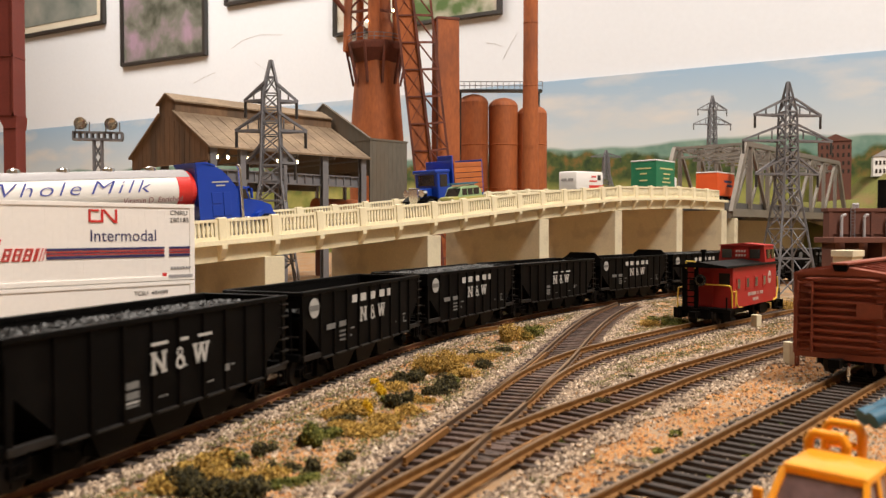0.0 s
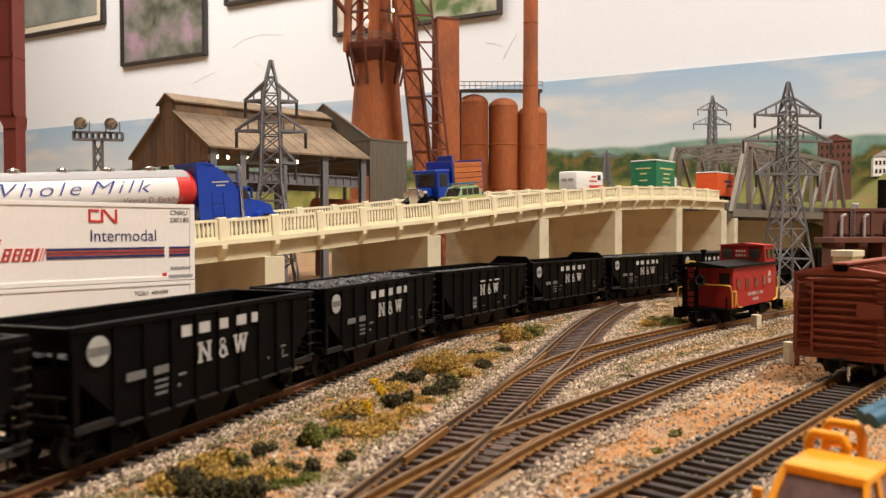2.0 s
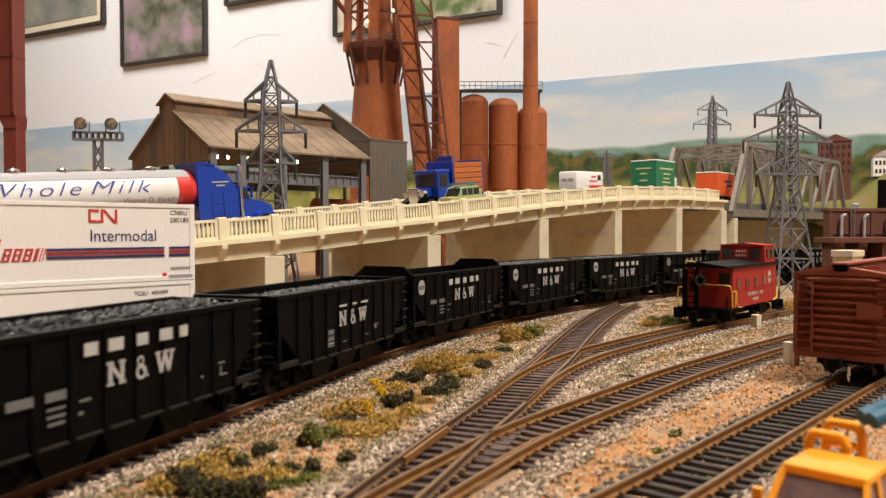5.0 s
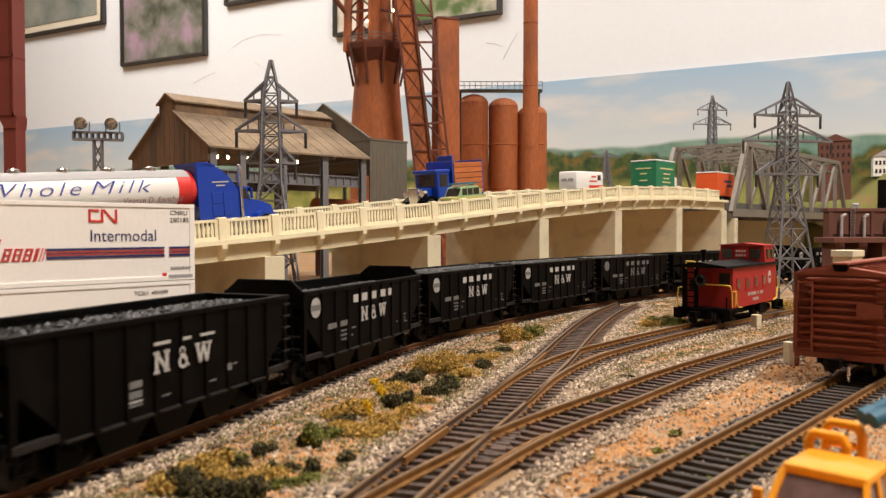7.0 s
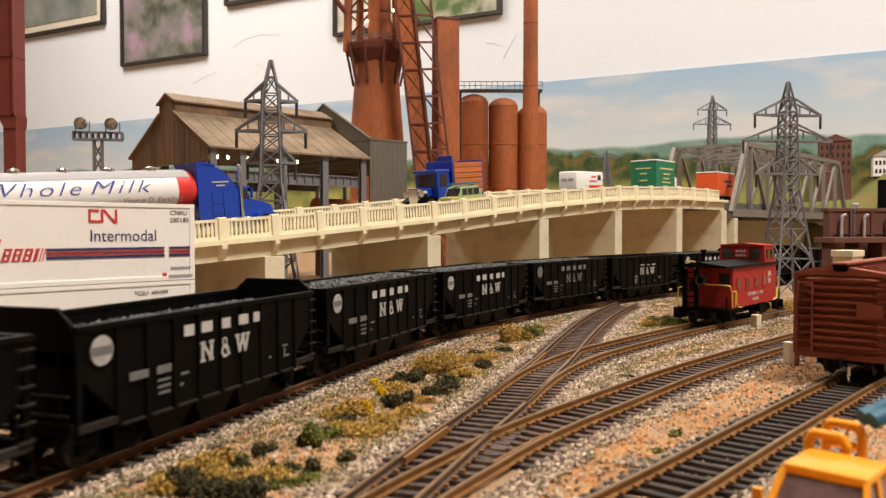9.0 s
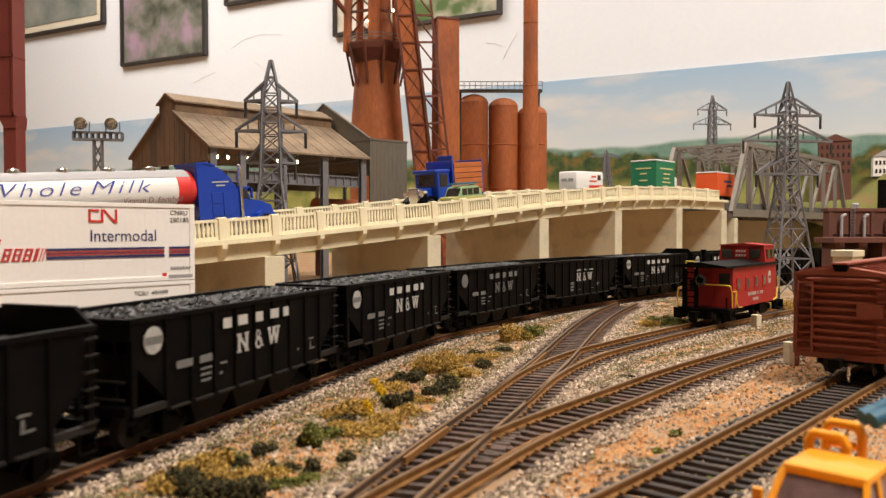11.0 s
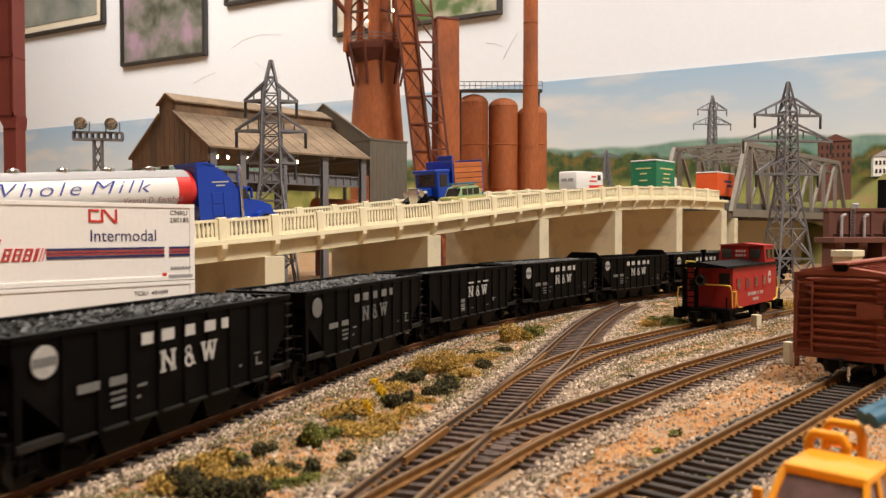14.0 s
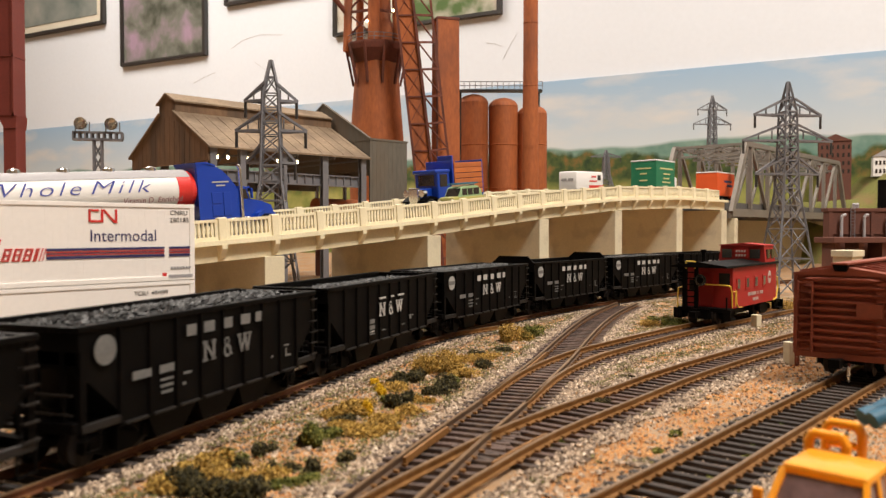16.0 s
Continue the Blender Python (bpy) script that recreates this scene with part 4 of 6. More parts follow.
            part("bracket", Shape().prism([(sgn * -2.6, -16.4), (sgn * 3.2, -16.4), (sgn * 3.2, -26), (sgn * 1.0, -25), (sgn * -2.4, -19)], 0, -1.9, 1.9), M_CONCRETE, br, m=m)
    # wall piers under every fourth post
    for y in (165, 284, 402, 520, 638, 757, 875, 994, 1086):
        i = near_index(line, y)
        p, q = line[i], far[i]
        d = (q - p).normalized()
        a = math.degrees(math.atan2(d.y, d.x))
        top = rail_top(p.y) - 27.3
        w = 8.0
        pier = part("pier", Shape().bbox(1.5, ROAD_W - 1.5, -w, w, -2, top, 0.5), M_PIER, br, "cream concrete wall pier", at(p.x, p.y, 0, a))
    return br


build_bridge()

# ---- steel truss bridge beyond the concrete spans ----
def build_truss():
    yaw = 48.4
    br = thing("truss_bridge", "silver-grey steel through truss road bridge", "bridge", at(399, 1096, 0, yaw))
    Ln, w, zb, zt, n = 556.0, 108.0, 87.0, 186.0, 8
    pn = Ln / n
    for y in (0, w):
        part("bottom_chord", Shape().bar((0, y, zb), (Ln, y, zb), 5, 11), M_TRUSS, br)
        part("top_chord", Shape().bar((pn * 0.75, y, zt), (Ln - pn * 0.75, y, zt), 6, 7), M_TRUSS, br)
        part("end_post", Shape().bar((0, y, zb), (pn * 0.75, y, zt), 6, 8), M_TRUSS, br)
        part("end_post", Shape().bar((Ln, y, zb), (Ln - pn * 0.75, y, zt), 6, 8), M_TRUSS, br)
        for k in range(1, n):
            x = k * pn
            xt = min(max(x, pn * 0.75), Ln - pn * 0.75)
            part("hanger", Shape().bar((x, y, zb), (xt, y, zt), 5), M_TRUSS, br)
            if k < n - 1:
                a, b = ((x, zb), (x + pn, zt)) if k >= n // 2 else ((x, zt), (x + pn, zb))
                part("diagonal", Shape().bar((a[0], y, a[1]), (b[0], y, b[1]), 4.4), M_TRUSS, br)
    fl = Shape().box(-2, Ln, 4, w - 4, zb + 4, zb + 14)
    part("road_deck", fl, M_ROAD, br, "grey road deck")
    pn = Ln / n
    for k in range(n):
        x = pn * 0.75 + k * (Ln - pn * 1.5) / (n - 1)
        s = Shape().bar((x, 0, zt), (x, w, zt), 4, 4)
        s.bar((x, 0, zt - 14), (x, w, zt - 14), 3)
        for j in range(8):
            y0, y1 = w * j / 8, w * (j + 1) / 8
            s.bar((x, y0, zt if j % 2 else zt - 14), (x, y1, zt - 14 if j % 2 else zt), 2)
        part("cross_frame", s, M_TRUSS, br)
    lat = Shape()
    for k in range(n - 1):
        x0 = pn * 0.75 + k * (Ln - pn * 1.5) / (n - 1)
        x1 = x0 + (Ln - pn * 1.5) / (n - 1)
        lat.bar((x0, 0, zt), (x1, w, zt), 2).bar((x0, w, zt), (x1, 0, zt), 2)
    part("lateral_bracing", lat, M_TRUSS, br)
    for k in range(n + 1):
        part("floor_beam", Shape().box(k * pn - 2, k * pn + 2, 0, w, zb - 8, zb), M_TRUSS, br)
    for x in (2, Ln - 12):
        part("abutment", Shape().bbox(x, x + 12, -4, w + 4, -2, zb - 8, 0.6), M_PIER, br, "tan concrete support wall")
    return br


build_truss()
solid("retaining_wall", Shape().bbox(14, 540, 64, 76, -2, 78, 0.8), M_TAN, "tan retaining wall under the truss bridge", m=at(399, 1096, 0, 48.4), kind="structure")

# ---- container stack on the adjoining track ----
def container(parent_m, name, label, main):
    c = thing(name, label, "container", parent_m, "stacked containers")
    Lc, w, h = 187.0, 29.5, 33.2
    part("body", Shape().bbox(-Lc, 0, 0, w, 0, h, 0.35), M_CONT, c)
    part("top_rail", Shape().bbox(-Lc, 0.1, -0.35, 0.1, h - 1.6, h + 0.15, 0.15), M_CONT, c)
    part("bottom_rail", Shape().bbox(-Lc, 0.1, -0.45, 0.1, 0, 2.0, 0.15), M_CONT, c)
    part("corner_post", Shape().bbox(-2.2, 0.15, -0.3, 0.1, 0, h, 0.1), M_CONT, c)
    riv = Shape()
    for k in range(60):
        for zz in range(3, 32):
            riv.box(-14 - k * 2.9 - 0.11, -14 - k * 2.9 + 0.11, -0.1, 0.05, zz, zz + 0.22)
    tagged(part("rivets", riv, M_CONT, c), kind="stuff")
    part("door_gear", Shape().box(-12.5, -1.2, -0.55, -0.3, 1.1, 2.5), M_GREYTOP, c, "grey latch rail")

    def mk(name, x, z, w2, h2, mtl, lab=""):
        part(name, Shape().box(x, x + w2, -0.32, -0.1, z, z + h2), mtl, c, lab)
    if main:
        face = pose(0, 0, 0, 90)
        words("lettering", "Intermodal", 7.0, M_NAVY, c, at(-46.4, -0.14, 17.4) @ face, "navy lettering", 0.93)
        for z, hh, ml in ((13.85, 0.95, M_NAVY), (13.1, 0.35, M_RED), (11.95, 0.35, M_RED), (10.6, 0.95, M_NAVY), (12.55, 0.3, M_NAVY)):
            mk("stripe", -63, z, 48.8, hh, ml, "thin stripe")
            mk("stripe", -12.0, z, 9.9, hh, ml, "thin stripe")
        logo = Shape()
        for x0, x1, z0, z1 in ((-46.7, -42.4, 29.6, 30.5), (-46.7, -40.8, 25.2, 26.1), (-46.7, -45.8, 25.2, 30.5), (-41.6, -40.7, 25.2, 30.5), (-35.8, -34.9, 24.9, 30.5)):
            logo.box(x0, x1, -0.32, -0.1, z0, z1)
        logo.prism([(-41.2, 30.5), (-40.1, 30.5), (-35.0, 24.9), (-36.2, 24.9)], 1, -0.32, -0.1)
        part("red_emblem", logo, M_RED, c, "rounded red line emblem")
        slash = Shape()
        for k, (x0, x1, z0, z1) in enumerate(((-83, -81.6, 10.2, 19), (-79.5, -76.6, 10.2, 15.2), (-75.8, -72.8, 10.2, 15.2), (-72, -69, 10.2, 15.2), (-68.2, -66.8, 10.2, 15.2), (-66.0, -65.5, 10.2, 15.2), (-64.8, -64.4, 10.2, 15.2))):
            for j in range(7):
                za, zb = z0 + (z1 - z0) * j / 7, z0 + (z1 - z0) * (j + 0.66) / 7
                wide = j in (0, 3, 6) or x1 - x0 < 1.6 or k == 0
                for a, b in (((x0, x1),) if wide else ((x0, x0 + 0.95), (x1 - 0.95, x1))):
                    slash.prism([(a + za * 0.3 - 3.0, za), (b + za * 0.3 - 3.0, za), (b + zb * 0.3 - 3.0, zb), (a + zb * 0.3 - 3.0, zb)], 1, -0.32, -0.1)
        part("slanted_mark", slash, M_RED, c, "red slanted striped marks")
        words("small_lettering", "CNRU", 2.9, M_FRAME, c, at(-11.6, -0.14, 28.6) @ face, "small dark lettering", 1.05)
        words("small_lettering", "280185", 2.9, M_FRAME, c, at(-11.6, -0.14, 25.4) @ face, "small dark lettering", 1.05)
        for k in range(7):
            mk("small_mark", -11.3 + k * 1.4, 5.0, 0.95, 1.0, M_GREYTOP)
        mk("red_tag", -15.2, 1.0, 2.0, 2.4, M_RED, "small red tag")
    else:
        words("small_lettering", "TCSU  481099", 2.6, M_FRAME, c, at(-28.0, -0.14, 27.8) @ pose(0, 0, 0, 90), "small dark lettering", 0.98)
    return c


CYAW = 43.2
cyaw = math.degrees(math.atan2(math.cos(radians(CYAW)), math.sin(radians(CYAW))))
container(at(-111.4, 354, 41.9, cyaw), "container", "white ribbed intermodal container with navy and red stripes", True)
container(at(-111.4, 354, 8.3, cyaw), "container", "plain white ribbed container under another", False)
well = thing("well_car", "container well car under stacked containers", "freight car", at(-111.4, 354, 0, cyaw))
part("frame", Shape().bbox(-200, 14, -1.6, 31, 4.4, 8.1, 0.4), M_YEL, well)
part("bogie", bogie_shape(), M_BLACK, well, m=at(20, 15, 0))
part("bogie", bogie_shape(), M_BLACK, well, m=at(-180, 15, 0))
for bx0 in (20, -180):
    for ax in (-10, 10):
        part("wheelset", wheelset_mesh(), M_STEELW, well, m=at(bx0 + ax, 15, 7.7))


# ---- boxcar ----
def build_boxcar():
    d = Vector((52.5, 60, 0)).normalized()
    yaw = math.degrees(math.atan2(d.y, d.x))
    car = thing("boxcar", "oxide-red ribbed steel boxcar on a siding", "boxcar", at(167.4, 329, 0, yaw))
    L0, w, z0, z1 = -4.0, 18.3, 12.6, 45.5
    part("body", Shape().bbox(L0, 146, -w, w, z0, z1, 0.5), M_BOX, car)
    end = Shape()
    for k in range(10):
        z = z0 + 3.4 + k * 3.05
        rim = [(-w + 1.4, z), (-w + 6, z + 1.35), (w - 6, z + 1.35), (w - 1.4, z), (w - 6, z - 1.35), (-w + 6, z - 1.35)]
        crest = [(-w + 5, z), (-w + 8, z + 0.45), (w - 8, z + 0.45), (w - 5, z), (w - 8, z - 0.45), (-w + 8, z - 0.45)]
        end.add([(L0 + 0.1, *p) for p in rim] + [(L0 - 2.0, *p) for p in crest], [tuple(range(6, 12))] + [(i, (i + 1) % 6, (i + 1) % 6 + 6, i + 6) for i in range(6)])
    part("end_ribs", end, M_BOX, car, "pressed corrugated end panel")
    for y in (-w, w):
        part("corner_post", Shape().bbox(L0 - 0.8, L0 + 2, y - 0.7, y + 0.7, z0 - 1, z1, 0.2), M_BOX, car)
    roof = Shape().prism([(-w - 0.8, z1 - 0.4), (-w - 0.8, z1 + 0.5), (0, z1 + 3.4), (w + 0.8, z1 + 0.5), (w + 0.8, z1 - 0.4)], 0, L0 - 1.2, 147)
    part("roof", roof, M_BOX, car)
    for k in range(12):
        x = 4 + k * 12.2
        rb = Shape().prism([(-w - 0.8, z1 + 0.5), (0, z1 + 3.4), (w + 0.8, z1 + 0.5), (w + 0.8, z1 + 1.3), (0, z1 + 4.2), (-w - 0.8, z1 + 1.3)], 0, x - 0.6, x + 0.6)
        part("roof_rib", rb, M_BOX, car)
    part("running_board", Shape().box(L0 - 5, 150, -3.2, 3.2, z1 + 4.3, z1 + 5.0), M_BOX, car)
    part("board_bracket", Shape().prism([(-3, z1 + 4.3), (3, z1 + 4.3), (2, z1 + 1.4), (-2, z1 + 1.4)], 0, L0 - 4, L0 - 1), M_BLACK, car, "black running board bracket")
    lad = Shape()
    for k in range(9):
        lad.box(L0 - 3.0, L0 - 2.5, 11, 17.2, z0 + 1 + k * 3.5, z0 + 1.5 + k * 3.5)
    for y in (11, 17):
        lad.box(L0 - 3.0, L0 - 0.2, y - 0.3, y + 0.3, z0, z1 - 3)
    part("ladder", lad, M_BOX, car)
    for k in range(9):
        part("side_rib", Shape().box(5 + k * 7, 6 + k * 7, -w - 0.5, w + 0.5, z0, z1), M_BOX, car)
    part("tack_board", Shape().box(L0 - 2.6, L0 - 1.1, -15.5, -6, z0 + 16, z0 + 21.5), M_BOX, car)
    for k in range(9):
        part("grab_iron", Shape().box(L0 - 2.2, L0 - 1.7, -17.2, -13.4, z0 + 2 + k * 3.4, z0 + 2.5 + k * 3.4).box(L0 - 2.2, L0, -17.2, -16.8, z0 + 2 + k * 3.4, z0 + 2.5 + k * 3.4), M_BOX, car)
    part("end_sill", Shape().bbox(L0 - 1.4, L0 + 3, -w, w, z0 - 2.2, z0 + 0.5, 0.3), M_BOX, car)
    part("corner_step", Shape().box(L0, L0 + 4, w - 0.6, w + 0.2, z0 - 7, z0 - 6.4).box(L0, L0 + 0.6, w - 0.6, w + 0.2, z0 - 7, z0).box(L0 + 3.4, L0 + 4, w - 0.6, w + 0.2, z0 - 7, z0), M_BOX, car)
    part("underframe", Shape().box(2, 142, -4, 4, 8, z0), M_BLACK, car)
    cp = Shape().box(L0 - 8, L0 + 2, -1.2, 1.2, 8.5, 11).box(L0 - 11, L0 - 7, -2.2, 2.2, 8, 11.6)
    part("coupler", cp, M_BLACK, car)
    part("brake_hose", Shape().tube([(L0 - 4, -4, 9.5), (L0 - 7, -4.5, 8.5), (L0 - 7.5, -4.6, 5), (L0 - 6.5, -4.6, 2.6)], 0.55), M_CHROME, car, "thin bright hose wire")
    for x in (20, 124):
        b = part("bogie", bogie_shape(), M_BLACK, car, m=at(x, 0, 0))
        for a in (-10, 10):
            part("wheelset", wheelset_mesh(), M_STEELW, b, m=at(a, 0, 7.7))
    return car


build_boxcar()


# ---- caboose ----
def build_caboose():
    yaw = math.degrees(math.atan2(86.5, 72))
    car = thing("caboose", "red steel caboose with cupola and yellow handrails", "caboose", at(165.6, 511.1, 0, yaw))
    w, z0, z1 = 17.0, 12.5, 39.3
    part("body", Shape().bbox(14, 102, -w, w, z0, z1, 0.4), M_CAB, car)
    part("roof", Shape().prism([(-w - 1.4, z1), (w + 1.4, z1), (w + 1.2, z1 + 1.2), (0, z1 + 3.6), (-w - 1.2, z1 + 1.2)], 0, -1, 104), M_BLACK, car, "black curved roof")
    part("cupola", Shape().add([(78, -w, z1 - 1), (100, -w, z1 - 1), (100, w, z1 - 1), (78, w, z1 - 1), (79, -w + 1.6, z1 + 13), (99, -w + 1.6, z1 + 13), (99, w - 1.6, z1 + 13), (79, w - 1.6, z1 + 13)], [(0, 1, 2, 3), (7, 6, 5, 4), (0, 4, 5, 1), (1, 5, 6, 2), (2, 6, 7, 3), (3, 7, 4, 0)]), M_CAB, car)
    part("cupola_roof", Shape().prism([(-w + 1, z1 + 12.8), (w - 1, z1 + 12.8), (w - 1, z1 + 13.5), (0, z1 + 15), (-w + 1, z1 + 13.5)], 0, 77.6, 100.6), M_CAB, car)
    for y, nm in ((-w - 0.25, "window"),):
        for x in (20, 37, 54, 71):
            wn = part("window", Shape().bbox(x, x + 7, -w - 0.5, -w + 0.3, z0 + 11.5, z0 + 20, 0.2), M_CAB, car)
            part("pane", Shape().box(x + 1.2, x + 5.8, -w - 0.6, -w - 0.3, z0 + 12.7, z0 + 18.8), M_GLASS, wn, "dark window pane")
    for x in (82, 91):
        part("cupola_window", Shape().box(x, x + 5.5, -w - 0.1, -w + 1.6, z1 + 4, z1 + 10.5), M_GLASS, car, "dark window pane")
    for y in (-13, 7):
        part("cupola_window", Shape().box(77.8, 78.8, y, y + 7, z1 + 4, z1 + 10.5), M_GLASS, car, "dark window pane")
    part("name_board", Shape().box(77.7, 78.4, -4.6, 5, z1 + 4, z1 + 11), M_CAB, car)
    part("end_door", Shape().bbox(13.3, 14.2, -4, 5, z0 + 1, z0 + 23, 0.2), M_CAB, car, "red end door")
    part("end_window", Shape().box(13.4, 14.2, -15, -8, z0 + 14.5, z0 + 23), M_GLASS, car, "dark end window")
    part("end_window", Shape().box(13.4, 14.2, 7, 12, z0 + 11, z0 + 18), M_GLASS, car, "dark end window")
    for x0, x1 in ((5, 14), (102, 112)):
        part("platform", Shape().bbox(x0, x1, -w, w, z0 - 2, z0 + 0.4, 0.3), M_BLACK, car, "black end platform")
    for k, x in ((0, 5), (1, 112)):
        part("end_post", Shape().box(x - 0.8, x + 0.8, 10, 13, z0, z1).box(x - 0.8, x + 0.8, 2.4, 5, z0, z1 - 4 * k).box(x - 0.5, x + 0.5, -16.6, -15.8, z0, z0 + 8), M_BLACK, car)
        for r in range(6):
            part("end_rung", Shape().box(x - 0.4, x + 0.4, 4.6, 10.4, z0 + 3 + r * 4, z0 + 3.8 + r * 4), M_BLACK, car)
        for y in (-w, w):
            steps = Shape().box(min(x, x + (9 if k == 0 else -9)), max(x, x + (9 if k == 0 else -9)), y - 2, y + 2, z0 - 7, z0 - 5.6)
            steps.box(min(x, x + (9 if k == 0 else -9)), max(x, x + (9 if k == 0 else -9)), y * 0.86 - 1, y * 0.86 + 1, z0 - 7, z0)
            steps.box(x - 0.5, x + 0.5, y - 2, y + 2, z0 - 7, z0)
            part("steps", steps, M_BLACK, car, "black platform steps")
    y = -w - 0.4
    for path, r in (([(12, y, z0 + 1), (11, y, z0 + 11), (9, y, z0 + 14.6), (5, y, z0 + 15.6), (5, 3, z0 + 16)], 0.45), ([(16.4, y - 0.5, z0 + 1.5), (16.4, y - 0.5, z0 + 11), (12, y - 0.5, z0 + 11.5)], 0.4),
                    ([(103, y, z0 + 17), (104.5, y, z0 + 9), (101, y, z0 + 1.5), (94, y, z0 + 0.4)], 0.55), ([(19, y, z0 + 12), (20, y, z0 + 3), (24, y, z0 + 0.4), (30, y, z0)], 0.4), ([(5, 12, z0 + 14), (5, 16, z0 + 13), (5, 16.4, z0)], 0.45),
                    ([(3, 4, z1 - 1), (3, 4, z1 + 3.8), (3, 10, z1 + 3.8), (3, 10, z1 - 1)], 0.5), ([(104, -14, z1 - 3), (104, -14, z1 + 4), (106, -6, z1 + 4)], 0.45)):
        part("handrail", Shape().tube(path, r), M_YELH, car, "yellow wire handrail")
    part("brake_wheel", Shape().cyl((3.6, 0.5, z0 + 18.5), (4.1, 0.5, z0 + 18.5), 3.9, n=20), M_CHROME, car, "bright brake wheel")
    part("brake_hub", Shape().cyl((3.1, 0.5, z0 + 18.5), (3.7, 0.5, z0 + 18.5), 2.2, n=14), M_BLACK, car)
    part("chimney", Shape().cyl((30, 9, z1), (30, 9, z1 + 10), 1.3).cyl((30, 9, z1 + 9), (30, 9, z1 + 11), 2), M_BLACK, car, "black smoke jack")
    for k in range(13):
        if k not in (7, 9):
            part("side_mark", Shape().box(42 + k * 2.4, 43.7 + k * 2.4, -w - 0.2, -w - 0.05, z0 + 6.8, z0 + 9), M_FADEWHITE, car, "small pale mark")
    for k in range(5):
        part("side_mark", Shape().box(52 + k * 2.3, 53.6 + k * 2.3, -w - 0.2, -w - 0.05, z0 + 3, z0 + 5), M_FADEWHITE, car, "small pale mark")
    for k in range(4):
        part("board_mark", Shape().box(77.4, 77.75, -3 + k * 1.9, -1.8 + k * 1.9, z1 + 8.2, z1 + 9.8), M_FADEWHITE, car, "small pale mark")
        part("board_mark", Shape().box(77.4, 77.75, -3.2 + k * 2, -1.9 + k * 2, z1 + 5.2, z1 + 6.8), M_FADEWHITE, car, "small pale mark")
    badge = Shape().prism([(86.5 + 3.4 * math.cos(i * math.pi / 10), z0 + 17.5 + 4.6 * math.sin(i * math.pi / 10)) for i in range(20)], 1, -w - 0.2, -w - 0.02)
    bd = part("round_emblem", badge, M_FADEWHITE, car, "round pale emblem")
    part("emblem_band", Shape().box(84, 89, -w - 0.3, -w - 0.15, z0 + 16.6, z0 + 18.4), M_CAB, bd)
    part("underframe", Shape().box(2, 108, -6, 6, 6, z0), M_BLACK, car)
    for x in (20, 90):
        b = part("bogie", bogie_shape(), M_BLACK, car, m=at(x, 0, 0))
        for a in (-10, 10):
            part("wheelset", wheelset_mesh(), M_STEELW, b, m=at(a, 0, 7.7))
    part("coupler", Shape().box(-8, 0, -1.2, 1.2, 8.5, 11).box(-11, -7, -2.2, 2.2, 8, 11.6), M_BLACK, car)
    return car


build_caboose()


# ---- steel mill ----
MILL = at(-250, 850, 0, 43.9)    # x runs along the eave, y across the gable


